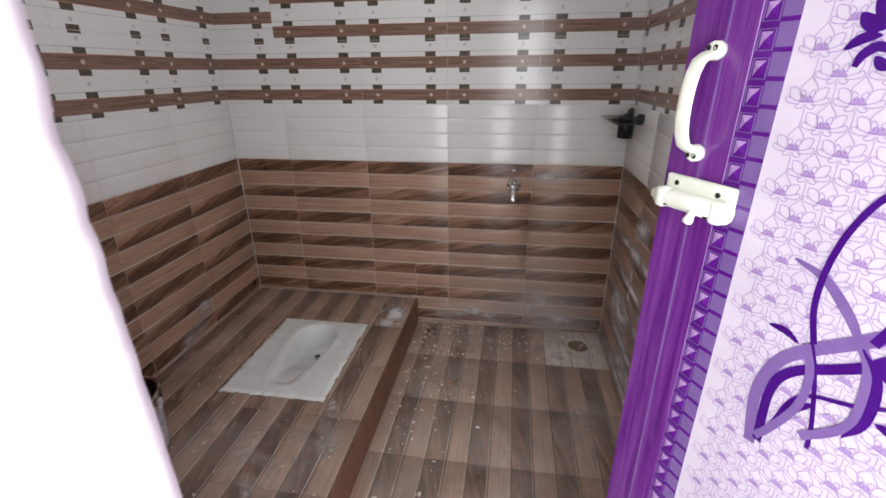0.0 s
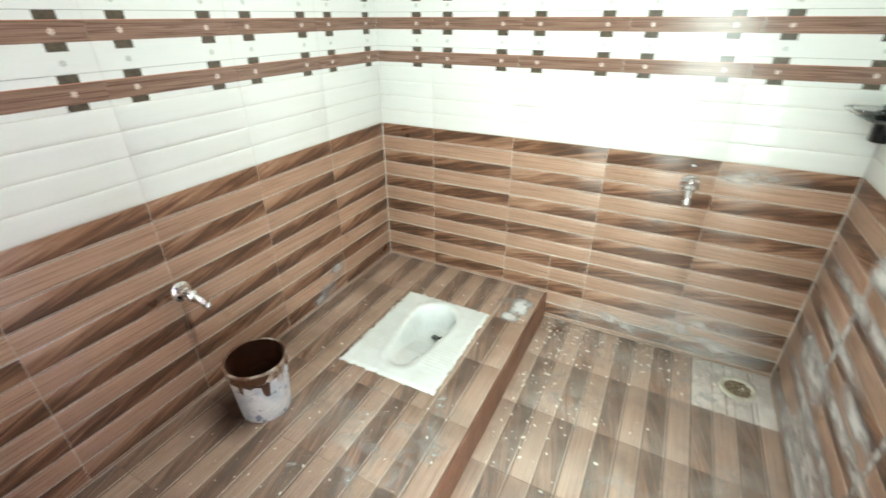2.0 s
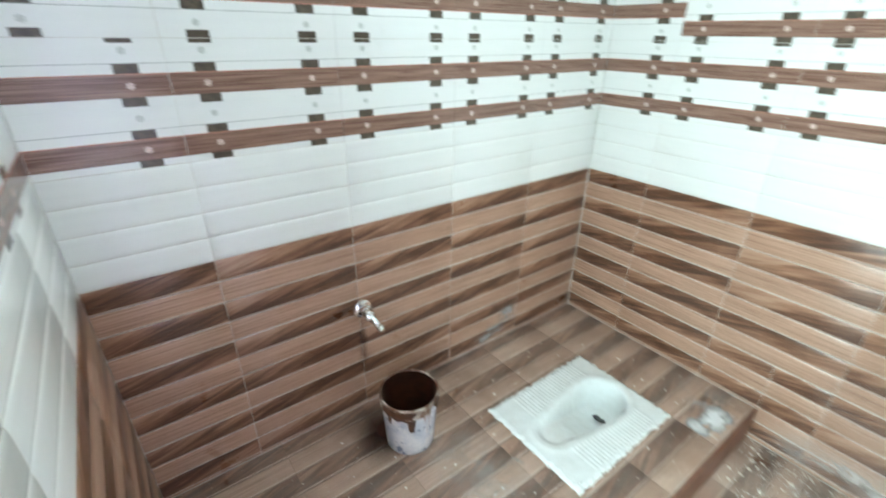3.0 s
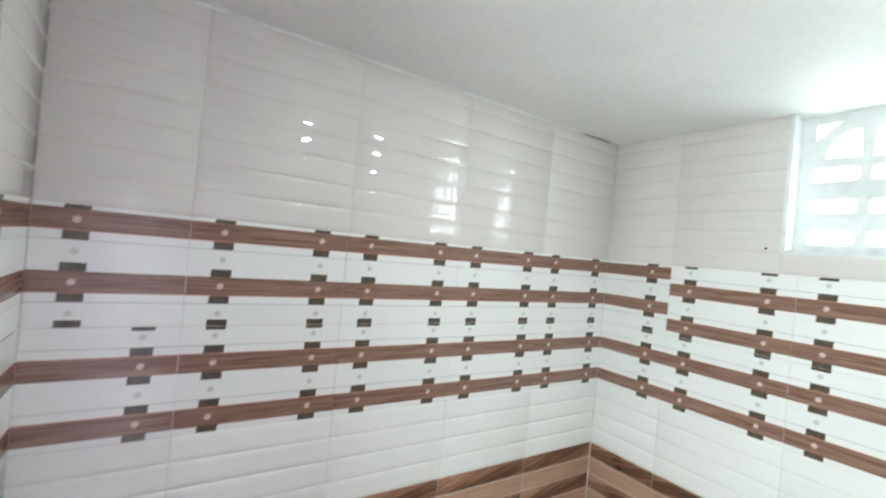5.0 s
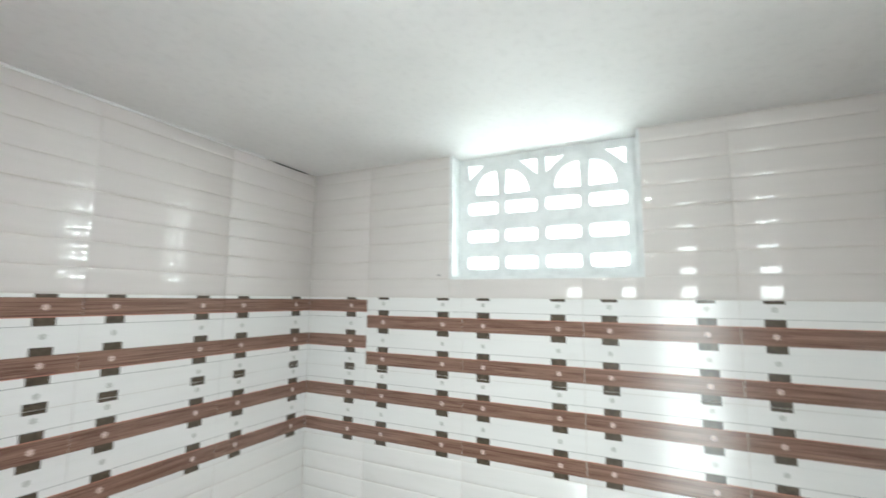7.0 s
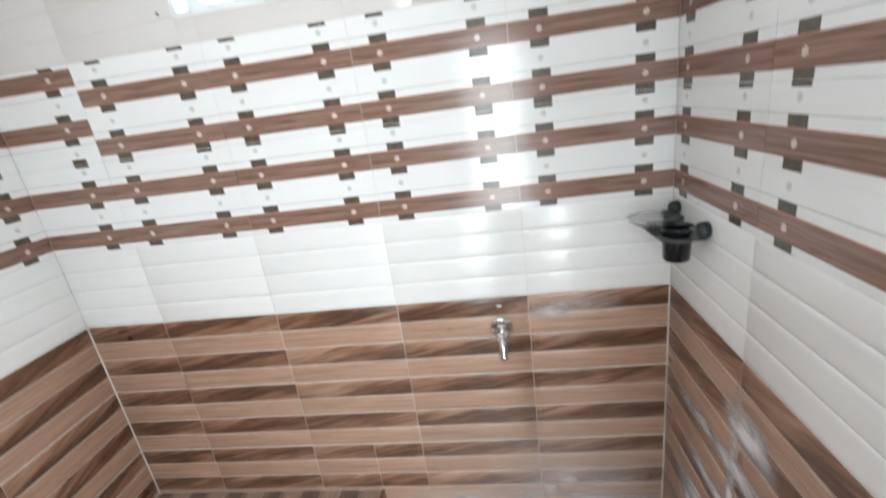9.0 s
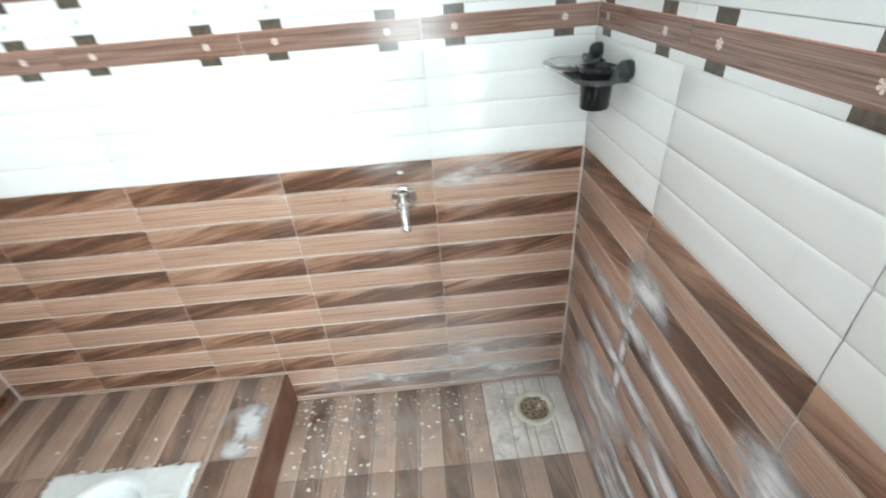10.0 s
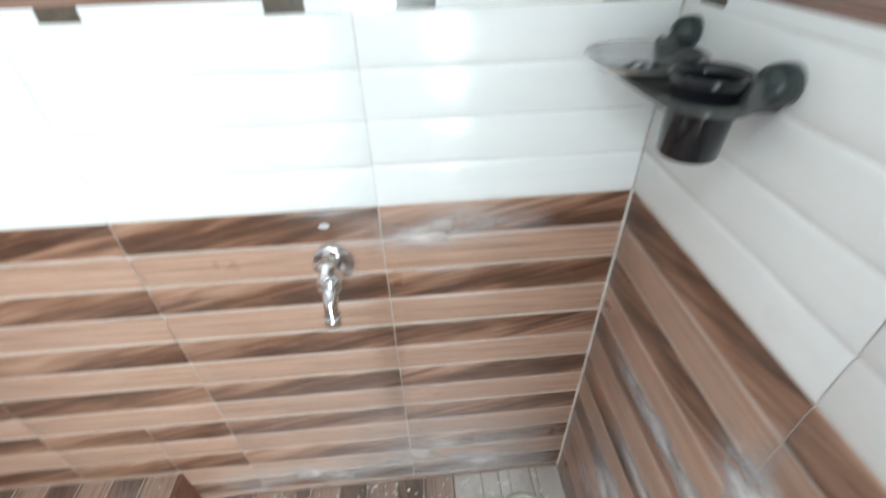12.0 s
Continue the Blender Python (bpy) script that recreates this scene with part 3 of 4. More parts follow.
for x0, x1, y0, y1, z, par in ((0.80, 1.02, -1.35, -0.95, PLAT, plinth), (0.55, 1.0, -1.6, -1.1, PLAT, plinth), (1.05, 1.5, -0.75, -0.35, LOW, floor), (1.4, 1.8, -1.25, -0.7, LOW, floor),
                            (1.05, 1.4, -1.6, -1.0, LOW, floor), (1.6, 2.1, -0.45, -0.02, LOW, floor), (1.75, 2.1, -1.0, -0.5, LOW, floor), (0.7, 1.02, -0.25, -0.02, PLAT, plinth), (0.84, 1.02, -0.38, -0.06, PLAT, plinth), (1.05, 1.75, -0.33, -0.01, LOW, floor), (0.3, 0.8, -1.35, -1.0, PLAT, plinth), (1.5, 2.1, -1.6, -1.1, LOW, floor)):
    film(par, FILM_F, [(x0, y0, z + 0.0007), (x1, y0, z + 0.0007), (x1, y1, z + 0.0007), (x0, y1, z + 0.0007)])


def smooth01(x):
    x = max(0.0, min(1.0, x))
    return x * x * (3 - 2 * x)


def squat_pan():
    w, l = PAN[1] - PAN[0], PAN[3] - PAN[2]
    root = new("squat_toilet")
    root.matrix_basis = pose(PAN[0], PAN[2], PLAT)
    nx, ny = 84, 108
    bm = bmesh.new()
    grid = []
    for j in range(ny + 1):
        row = []
        for i in range(nx + 1):
            x, y = w * i / nx, l * j / ny
            e = min(x, w - x, y, l - y)
            jit = 0.011 * noise.noise((x * 45, y * 45, 2.0)) if e < 0.02 else 0.0
            k = max(0.0, min(1.0, (y - 0.14) / 0.24))
            py = min(max(y, 0.135), 0.450)
            d = math.hypot(x - w * 0.51, y - py) - (0.074 + 0.040 * k)
            bowl = smooth01(-d / 0.034)
            lip = math.exp(-((d - 0.016) / 0.014) ** 2) * 0.004
            grip = 0.0
            if d > 0.022 and 0.13 < y < l - 0.09 and 0.022 < e:
                grip = 0.0028 * (0.5 + 0.5 * math.sin(y * 2 * math.pi / 0.018))
            z = 0.010 + lip + grip - smooth01((0.012 - e) / 0.012) * 0.008
            z -= bowl * (0.014 + 0.120 * smooth01((y - 0.10) / 0.36))
            z += 0.0006 * noise.noise((x * 30, y * 30, 5.0))
            ox = jit if x < w * 0.5 else -jit
            row.append(bm.verts.new((x + (ox if min(x, w - x) < 0.02 else 0), y + (jit if min(y, l - y) < 0.02 else 0), z)))
        grid.append(row)
    for j in range(ny):
        for i in range(nx):
            bm.faces.new((grid[j][i], grid[j][i + 1], grid[j + 1][i + 1], grid[j + 1][i]))
    rim = grid[0] + [r[-1] for r in grid[1:]] + grid[-1][-2::-1] + [r[0] for r in grid[-2:0:-1]]
    low = [bm.verts.new((v.co.x, v.co.y, -0.006)) for v in rim]
    for a in range(len(rim)):
        b = (a + 1) % len(rim)
        bm.faces.new((rim[b], rim[a], low[a], low[b]))
    part("bowl", bm, CERAMIC, root, smooth=True)
    bm = bmesh.new()
    lathe(bm, [(0.030, 0.0), (0.026, 0.004), (0.020, 0.001)], 24, cap0=False)
    part("trap_hole", bm, mat("dark water", (0.02, 0.018, 0.015), 0.08), root, "dark trap hole", m=pose(w * 0.53, 0.455, -0.118, -24, 0, 0))
    # ragged white cement bedding round the rim
    bm = bmesh.new()
    for s in range(150):
        p = random.random() * 2 * (w + l)
        x, y = (p, 0) if p < w else (w, p - w) if p < w + l else (2 * w + l - p, l) if p < 2 * w + l else (0, 2 * w + 2 * l - p)
        r = random.uniform(0.002, 0.006)
        mm = pose(x + random.uniform(-0.003, 0.003), y + random.uniform(-0.003, 0.003), 0.0012, 0, 0, random.uniform(0, 360)) @ Matrix.Diagonal((1.6, 1, 0.6, 1))
        bmesh.ops.create_icosphere(bm, subdivisions=1, radius=r, matrix=mm)
    part("cement_bedding", bm, mat("white bedding cement", (0.68, 0.68, 0.64), 0.8), root, "rough white cement edge")["kind"] = "stuff"
    tagged(root, "white ceramic squat toilet pan set into the tiled platform", "squat toilet")


squat_pan()


def pail():
    root = new("paint_bucket")
    root.matrix_basis = pose(0.264, -1.296, PLAT, 0, 0, 20) @ Matrix.Diagonal((0.90, 0.90, 1.08, 1))
    m = mat("paint-smeared plastic", (0.6, 0.6, 0.64), 0.55)
    n = Nodes(m)
    obj = n.add("TexCoord").outputs["Object"]
    a, b, c = n.noise(obj, 11, 5, 0.65, 0.6), n.noise(obj, 26, 4, 0.6), n.noise(spread(n, obj, 13, 13, 2.2), 1.0, 4, 0.6, 0.4)
    col = n.mix(n.grade(a, 0.38, 0.62), (0.42, 0.43, 0.50), (0.70, 0.66, 0.66))
    col = n.mix(n.math("MULTIPLY", n.grade(b, 0.57, 0.64), 0.9, True), col, (0.16, 0.17, 0.25))
    high = n.grade(n.add("SeparateXYZ", Vector=obj).outputs["Z"], 0.06, 0.22)
    rust = n.math("MULTIPLY", n.grade(n.math("ADD", c, n.math("MULTIPLY", high, 0.16)), 0.74, 0.82), 0.8, True)
    col = n.mix(rust, col, (0.24, 0.10, 0.035))
    n.put(n.b, "Base Color", col)
    n.bump(a, 0.4, 0.003)
    bm = bmesh.new()
    lathe(bm, [(0.098, 0.0), (0.103, 0.004), (0.110, 0.09), (0.117, 0.186), (0.117, 0.188)], 48, cap1=False)
    part("body", bm, m, root, smooth=True)
    bm = bmesh.new()
    lathe(bm, [(0.117, 0.186), (0.1235, 0.188), (0.1245, 0.197), (0.119, 0.200), (0.121, 0.218), (0.1255, 0.221), (0.1255, 0.229), (0.119, 0.231), (0.115, 0.227)], 48, cap0=False, cap1=False)
    rimmed = speckled("rust-stained rim", (0.50, 0.44, 0.38), (0.11, 0.042, 0.018), 20, 0.5, 0.4, 0.38, 0.54)
    part("rim", bm, rimmed, root, "paint-smeared rolled rim", smooth=True)
    inner = speckled("dark brown stained inside", (0.018, 0.006, 0.003), (0.050, 0.016, 0.008), 16, 0.35, 0.3)
    bm = bmesh.new()
    lathe(bm, [(0.1155, 0.227), (0.113, 0.19), (0.106, 0.09), (0.098, 0.012), (0.0, 0.010)], 48, cap0=False, cap1=False)
    part("lining", bm, inner, root, "dark brown dye-stained inside", smooth=True)
    # brown runs over the near side
    run = speckled("brown dye run", (0.040, 0.013, 0.006), (0.12, 0.045, 0.016), 22, 0.45, 0.2)
    for ang, wide, top, bot in ((-72, 1.15, 0.2225, 0.176), (-48, 0.30, 0.19, 0.125), (-95, 0.20, 0.19, 0.15), (150, 0.30, 0.2225, 0.19), (20, 0.35, 0.2225, 0.185)):
        bm = bmesh.new()
        rows = []
        for q in range(7):
            z = top + (bot - top) * q / 6
            r = 0.1235 + 0.0024 if z > 0.188 else 0.1195 - (0.188 - z) * 0.07
            half = wide * (1 - 0.55 * (q / 6) ** 2) * 0.5
            rows.append([bm.verts.new((r * math.cos(radians(ang) + half * s), r * math.sin(radians(ang) + half * s), z + 0.004 * math.sin(5 * s + q))) for s in (-1, -0.6, -0.2, 0.2, 0.6, 1)])
        for r0, r1 in zip(rows, rows[1:]):
            for i in range(5):
                bm.faces.new((r0[i], r0[i + 1], r1[i + 1], r1[i]))
        part("stain", bm, run, root, "dark brown run below the rim", smooth=True)
    for s in (0, 180):
        bm = bmesh.new()
        cuboid(bm, -0.012, 0.012, -0.004, 0.006, -0.018, 0.012)
        bevel(bm, 0.003)
        part("handle_ear", bm, m, root, "", m=pose(0.123 * math.cos(radians(s)), 0.123 * math.sin(radians(s)), 0.19, 0, 0, s - 90))
    tagged(root, "paint-smeared white plastic bucket with dark brown stained inside", "bucket")


pail()


def bib_tap(at, out, twist, label):
    """A wall tap; local -y points out of the wall. out: degrees round z; twist: degrees round its own axis."""
    root = new("wall_tap")
    root.matrix_basis = pose(*at, 0, 0, out)
    turn = pose(0, 0, 0, 0, twist, 0)
    fwd = pose(0, 0, 0, 90, 0, 0)
    bm = bmesh.new()
    lathe(bm, [(0.040, 0.0), (0.040, 0.004), (0.035, 0.009), (0.017, 0.014)], 40, fwd)
    part("flange", bm, CHROME, root, "round chrome wall flange", smooth=True)
    bm = bmesh.new()
    lathe(bm, [(0.014, 0.008), (0.014, 0.026), (0.020, 0.030), (0.0225, 0.046), (0.0225, 0.066), (0.019, 0.073), (0.0, 0.075)], 32, fwd)
    part("body", bm, CHROME, root, smooth=True)
    bm = bmesh.new()
    tube(bm, [turn @ Vector(p) for p in ((0, -0.050, -0.006), (0, -0.068, -0.010), (0, -0.079, -0.016), (0, -0.087, -0.026), (0, -0.091, -0.038), (0, -0.093, -0.048))], [0.018, 0.0155, 0.0142, 0.0135, 0.0132, 0.0132])
    spout = part("spout", bm, CHROME, root, "curved chrome spout", smooth=True)
    bm = bmesh.new()
    tube(bm, [turn @ Vector(p) for p in ((0, -0.093, -0.044), (0, -0.0945, -0.064))], [0.0148, 0.0148])
    part("aerator", bm, CHROME, spout, "", smooth=True)
    bm = bmesh.new()
    lathe(bm, [(0.010, 0.0), (0.0125, 0.012), (0.0155, 0.019), (0.0165, 0.029), (0.014, 0.034), (0.0, 0.036)], 28, turn @ pose(0, -0.056, 0.010))
    knob = part("knob", bm, CHROME, root, "chrome turning knob", smooth=True)
    bm = bmesh.new()
    cuboid(bm, -0.006, 0.006, -0.030, 0.004, -0.0035, 0.0035)
    bevel(bm, 0.003)
    bm.transform(turn @ pose(0, -0.062, 0.042, 14, 0, 0))
    part("lever", bm, CHROME, knob, "", smooth=True)
    tagged(root, label, "tap", "chrome wall taps")


bib_tap((1.580, -0.001, 0.954), 0, 0, "chrome tap on the wood-tiled wall opposite the door")
bib_tap((0.001, -1.337, 0.718), 90, -28, "chrome tap low on the wall beside the bucket")


def corner_holder():
    root = new("soap_holder")
    root.matrix_basis = pose(WX, 0, 0)
    smoke = mat("smoky grey plastic", (0.15, 0.155, 0.15), 0.06, Transmission_Weight=0.6, IOR=1.45)
    black = mat("black glossy plastic", (0.006, 0.007, 0.009), 0.14)
    dark = mat("dark smoky plastic", (0.040, 0.052, 0.052), 0.05, Transmission_Weight=0.35, IOR=1.45)
    dish, cup, z = (-0.078, -0.080), (-0.062, -0.197), 1.300
    for y, zz, k in ((-0.045, 1.335, 0.90), (-0.230, 1.322, 1.0)):
        bm = bmesh.new()
        lathe(bm, [(0.022 * k, 0.0), (0.022 * k, 0.010 * k), (0.020 * k, 0.022 * k), (0.013 * k, 0.030 * k), (0.0, 0.033 * k)], 32, pose(-0.001, y, zz, 0, -90, 0))
        part("mount", bm, dark, root, "domed dark wall mount", smooth=True)
        bm = bmesh.new()
        cuboid(bm, -0.045, -0.004, y - 0.011, y + 0.011, z - 0.004, z + 0.030)
        bevel(bm, 0.005)
        part("arm", bm, smoke, root)
    pts = []
    for k in range(48):
        a = 2 * math.pi * k / 48
        best = max(((c[0] + r * math.cos(a), c[1] + r * math.sin(a)) for c, r in ((dish, 0.040), (cup, 0.050))), key=lambda p: p[0] * math.cos(a) + p[1] * math.sin(a))
        pts.append(best)
    bm = bmesh.new()
    lo, hi = [bm.verts.new((x, y, z - 0.004)) for x, y in pts], [bm.verts.new((x, y, z + 0.002)) for x, y in pts]
    bm.faces.new(hi), bm.faces.new(lo[::-1])
    for k in range(48):
        j = (k + 1) % 48
        bm.faces.new((lo[k], lo[j], hi[j], hi[k]))
    part("shelf", bm, smoke, root, "smoky translucent shelf")
    bm = bmesh.new()
    lathe(bm, [(0.0, 0.001), (0.026, 0.001), (0.044, 0.006), (0.058, 0.016), (0.061, 0.017), (0.061, 0.013), (0.047, 0.001), (0.026, -0.005), (0.0, -0.006)], 48, Matrix.Diagonal((1.24, 1.18, 1, 1)), False, False)
    tray = part("soap_dish", bm, smoke, root, "smoky oval soap dish", m=pose(*dish, z + 0.003), smooth=True)
    for k in range(8):
        bm = bmesh.new()
        lathe(bm, [(0.0045, 0.0), (0.0045, 0.001)], 12)
        r, a = (0.0, 0.0) if k == 0 else (0.017, k * math.pi / 3.5)
        part("drain_hole", bm, black, tray, "", m=pose(r * math.cos(a), r * math.sin(a), 0.0014))
    bm = bmesh.new()
    lathe(bm, [(0.0380, -0.005), (0.0455, -0.004), (0.0465, 0.002), (0.044, 0.005), (0.0380, 0.005)], 40, cap0=False, cap1=False)
    part("ring", bm, smoke, root, "", m=pose(*cup, z), smooth=True)
    bm = bmesh.new()
    lathe(bm, [(0.0, -0.064), (0.031, -0.064), (0.0335, -0.061), (0.0360, 0.000), (0.037, 0.016), (0.0410, 0.018), (0.0420, 0.026), (0.0410, 0.029), (0.0385, 0.029), (0.036, 0.018), (0.034, 0.0), (0.030, -0.058), (0.0, -0.059)], 48, cap0=False, cap1=False)
    part("tumbler", bm, black, root, "black toothbrush tumbler", m=pose(*cup, z), smooth=True)
    tagged(root, "smoky grey plastic soap dish with black tumbler on the tiled corner", "soap holder")


corner_holder()


# small white disc added for a glint on the tiles over the tap
bm = bmesh.new()
lathe(bm, [(0.0075, 0.0), (0.0075, 0.002), (0.004, 0.003)], 14, pose(0, 0, 0, 90, 0, 0) @ Matrix.Diagonal((1.3, 0.7, 1, 1)))
tagged(part("tap_glint", bm, GLINT_DISC, m=pose(1.577, -0.0005, 1.036)), "small white disc standing in for a glint on the wall over the tap", "plug")

DRAIN = (1.985, -0.147)
DRAIN_HOLE = (DRAIN[0] - 0.050, DRAIN[0] + 0.050, DRAIN[1] - 0.050, DRAIN[1] + 0.050)


def floor_drain():
    root = new("floor_drain")
    root.matrix_basis = pose(*DRAIN, LOW)
    bm = bmesh.new()
    lathe(bm, [(0.078, -0.001), (0.077, 0.006), (0.070, 0.009), (0.060, 0.007), (0.056, 0.001), (0.055, -0.0015)], 40, cap0=False, cap1=False)
    part("collar", bm, speckled("cream plastic collar", (0.66, 0.64, 0.54), (0.50, 0.46, 0.36), 30, 0.4), root, "cream plastic collar", smooth=True)
    bm = bmesh.new()
    lathe(bm, [(0.0565, 0.001), (0.054, -0.0015), (0.0, -0.0012)], 40, cap0=False, cap1=False)
    part("grate", bm, speckled("dirt-clogged grate", (0.22, 0.15, 0.08), (0.40, 0.32, 0.2), 60, 0.7, 0.8), root, "dirt-clogged metal grate")
    for k in range(19):
        a, r = k * 2.4, 0.0115 * math.sqrt(k)
        bm = bmesh.new()
        lathe(bm, [(0.0042, 0.0), (0.0042, 0.0008)], 10)
        part("grate_hole", bm, mat("hole", (0.03, 0.02, 0.012), 0.8) if k == 0 else bpy.data.materials["hole"], root, "", m=pose(r * math.cos(a), r * math.sin(a), -0.0008))
    tagged(root, "round floor drain with cream collar and dirty grate", "drain")


floor_drain()


def lamp_disc():
    root = new("ceiling_light")
    root.matrix_basis = pose(1.05, -1.12, CEIL)
    bm = bmesh.new()
    lathe(bm, [(0.060, 0.0), (0.060, -0.020), (0.056, -0.026), (0.050, -0.026)], 40, cap1=False)
    part("housing", bm, mat("white lamp plastic", (0.8, 0.8, 0.8), 0.4), root, "white round housing", smooth=True)
    glow = mat("lit diffuser", (0.9, 0.9, 0.9), 0.4)
    e = glow.node_tree.nodes["Principled BSDF"].inputs
    e["Emission Color"].default_value, e["Emission Strength"].default_value = (0.96, 0.98, 1.0, 1), LAMP
    bm = bmesh.new()
    lathe(bm, [(0.050, -0.026), (0.040, -0.034), (0.022, -0.039), (0.0, -0.040)], 32, cap0=False, cap1=False)
    part("diffuser", bm, glow, root, "lit white diffuser", smooth=True)
    tagged(root, "small round white ceiling light, switched on", "ceiling light")


lamp_disc()


FLAT["white glint disc splash"] = "Z"
SPLASH = smear_material("white glint disc splash", (0.74, 0.75, 0.76), 0.20, 0.52, 26, 1.3)


def blob(name, at, size, label, seed, thick=0.004, material=SPLASH):
    """A flat lump with an uneven outline, lying on the floor."""
    bm = bmesh.new()
    n = 90
    rings = []
    for s, h in ((1.0, 0.0), (0.86, 0.6), (0.5, 1.0)):
        ring = []
        for k in range(n):
            a = 2 * math.pi * k / n
            r = 1 + 0.55 * noise.noise((1.3 * math.cos(a) + seed, 1.3 * math.sin(a), seed)) + 0.4 * noise.noise((3.5 * math.cos(a), 3.5 * math.sin(a), seed + 9)) + 0.10 * noise.noise((11 * math.cos(a), 11 * math.sin(a), seed + 4))
            ring.append(bm.verts.new((s * r * size[0] * math.cos(a), s * r * size[1] * math.sin(a), h * thick)))
        rings.append(ring)
    for a, b in zip(rings, rings[1:]):
        for k in range(n):
            j = (k + 1) % n
            bm.faces.new((a[k], a[j], b[j], b[k]))
    bm.faces.new(rings[-1])
    return tagged(part(name, bm, material, m=pose(*at), smooth=True), label, "cement")


blob("cement_splash", (0.955, -0.19, PLAT), (0.060, 0.095), "white glint disc splash on the platform edge", 3.1)
blob("cement_splash", (0.93, -0.315, PLAT), (0.062, 0.034), "white glint disc splash on the platform edge", 7.7, 0.002)

FLAT["thin cement slurry"] = "Z"
SLURRY = smear_material("thin cement slurry", (0.66, 0.62, 0.57), 0.42, 0.66, 42, 1.1)
# spilt cement slurry dried in thin arcs on the platform
for at, size, turn, seed in (((0.80, -1.14), (0.085, 0.016), 28, 1.3), ((0.955, -1.19), (0.055, 0.036), 60, 5.2), ((0.872, -0.965), (0.022, 0.065), 15, 8.4), ((0.60, -1.03), (0.030, 0.010), 20, 2.2), ((0.54, -1.45), (0.035, 0.014), 10, 6.1)):
    spill = blob("cement_splash", (*at, PLAT), size, "thin dried cement slurry spilt on the platform", seed, 0.0012, SLURRY)
    spill.matrix_basis = pose(*at, PLAT, 0, 0, turn)

# crumbs of cement and tile on the lower floor and the platform
bm = bmesh.new()
for k in range(760):
    if k < 260:
        x, y, z = STEP_X + 0.02 + abs(random.gauss(0, 0.22)), -abs(random.gauss(0.0, 0.55)) - 0.01, LOW
    elif k < 480:
        x, y, z = random.uniform(1.1, 2.1), -abs(random.gauss(0, 0.12)) - 0.01, LOW
    else:
        x, y, z = random.uniform(0.1, 1.0), random.uniform(-1.75, -0.02), PLAT
        if PAN[0] - 0.02 < x < PAN[1] + 0.02 and PAN[2] - 0.02 < y < PAN[3] + 0.02:
            continue
    if x > WX - 0.02 or y < -2.0:
        continue
    r = random.choice((0.0018, 0.002, 0.0025, 0.0025, 0.003, 0.0045, 0.006)) * random.uniform(0.8, 1.2) * (1 if k < 480 else 0.7)
    mm = pose(x, y, z + r * 0.25, 0, 0, random.uniform(0, 360)) @ Matrix.Diagonal((random.uniform(1, 1.9), 1, random.uniform(0.3, 0.6), 1))
    bmesh.ops.create_icosphere(bm, subdivisions=1, radius=r, matrix=mm)
tagged(part("crumbs", bm, speckled("pale cement crumbs", (0.84, 0.81, 0.75), (0.74, 0.68, 0.58), 40, 0.8)), "scattered pale cement crumbs on the floor", "debris", kind="stuff")


# ---- door ----
DOOR_W, DOOR_H, DOOR_OPEN = 0.63, 2.03, 62.6
BASE = LOW + 0.012


def purple_wood():
    m = mat("purple wood print", rough=0.2)
    n = Nodes(m)
    obj = n.add("TexCoord").outputs["Object"]
    g, f = n.noise(spread(n, obj, 90, 90, 4), 1.0, 4, 0.6, 0.4), n.noise(spread(n, obj, 420, 420, 9), 1.0, 3)
    c = n.ramp(g, (0.30, (0.080, 0.008, 0.135)), (0.5, (0.125, 0.022, 0.19)), (0.72, (0.18, 0.052, 0.25)))
    c = n.mix(n.math("MULTIPLY", n.grade(f, 0.55, 0.75), 0.4, True), c, (0.20, 0.075, 0.27))
    n.put(n.b, "Base Color", c)
    n.bump(f, 0.08, 0.0005)
    return m


PURPLE = purple_wood()
DEEP_P = speckled("deep purple print", (0.040, 0.003, 0.125), (0.052, 0.006, 0.155), 30, 0.25, 0.02)
EDGE_P = speckled("strong purple print", (0.075, 0.005, 0.16), (0.095, 0.009, 0.19), 30, 0.25, 0.02)
LILAC = speckled("lilac print", (0.150, 0.085, 0.245), (0.170, 0.100, 0.27), 30, 0.25, 0.02)
GLINT = speckled("light lilac print", (0.34, 0.20, 0.43), (0.42, 0.27, 0.50), 90, 0.25, 0.02)
PALE = speckled("pale lilac panel", (0.54, 0.48, 0.56), (0.58, 0.52, 0.60), 9, 0.22, 0.05)
OUTLN = mat("fine lilac outline", (0.37, 0.28, 0.45), 0.25)
HEART = mat("soft lilac heart", (0.30, 0.19, 0.40), 0.25)
PVC = speckled("cream white plastic", (0.78, 0.79, 0.70), (0.70, 0.72, 0.60), 40, 0.35, 0.15)
SCREW = mat("black screw head", (0.012, 0.012, 0.012), 0.4)
door = new("door_1")
door.matrix_basis = pose(2.0774, -2.2135, BASE, 0, 0, 180 - DOOR_OPEN)


def U(u, z, y=0.0006):
    """A point on the outer face: u from the free edge, z over the room's datum."""
    return Vector((DOOR_W - u, y, z - BASE))


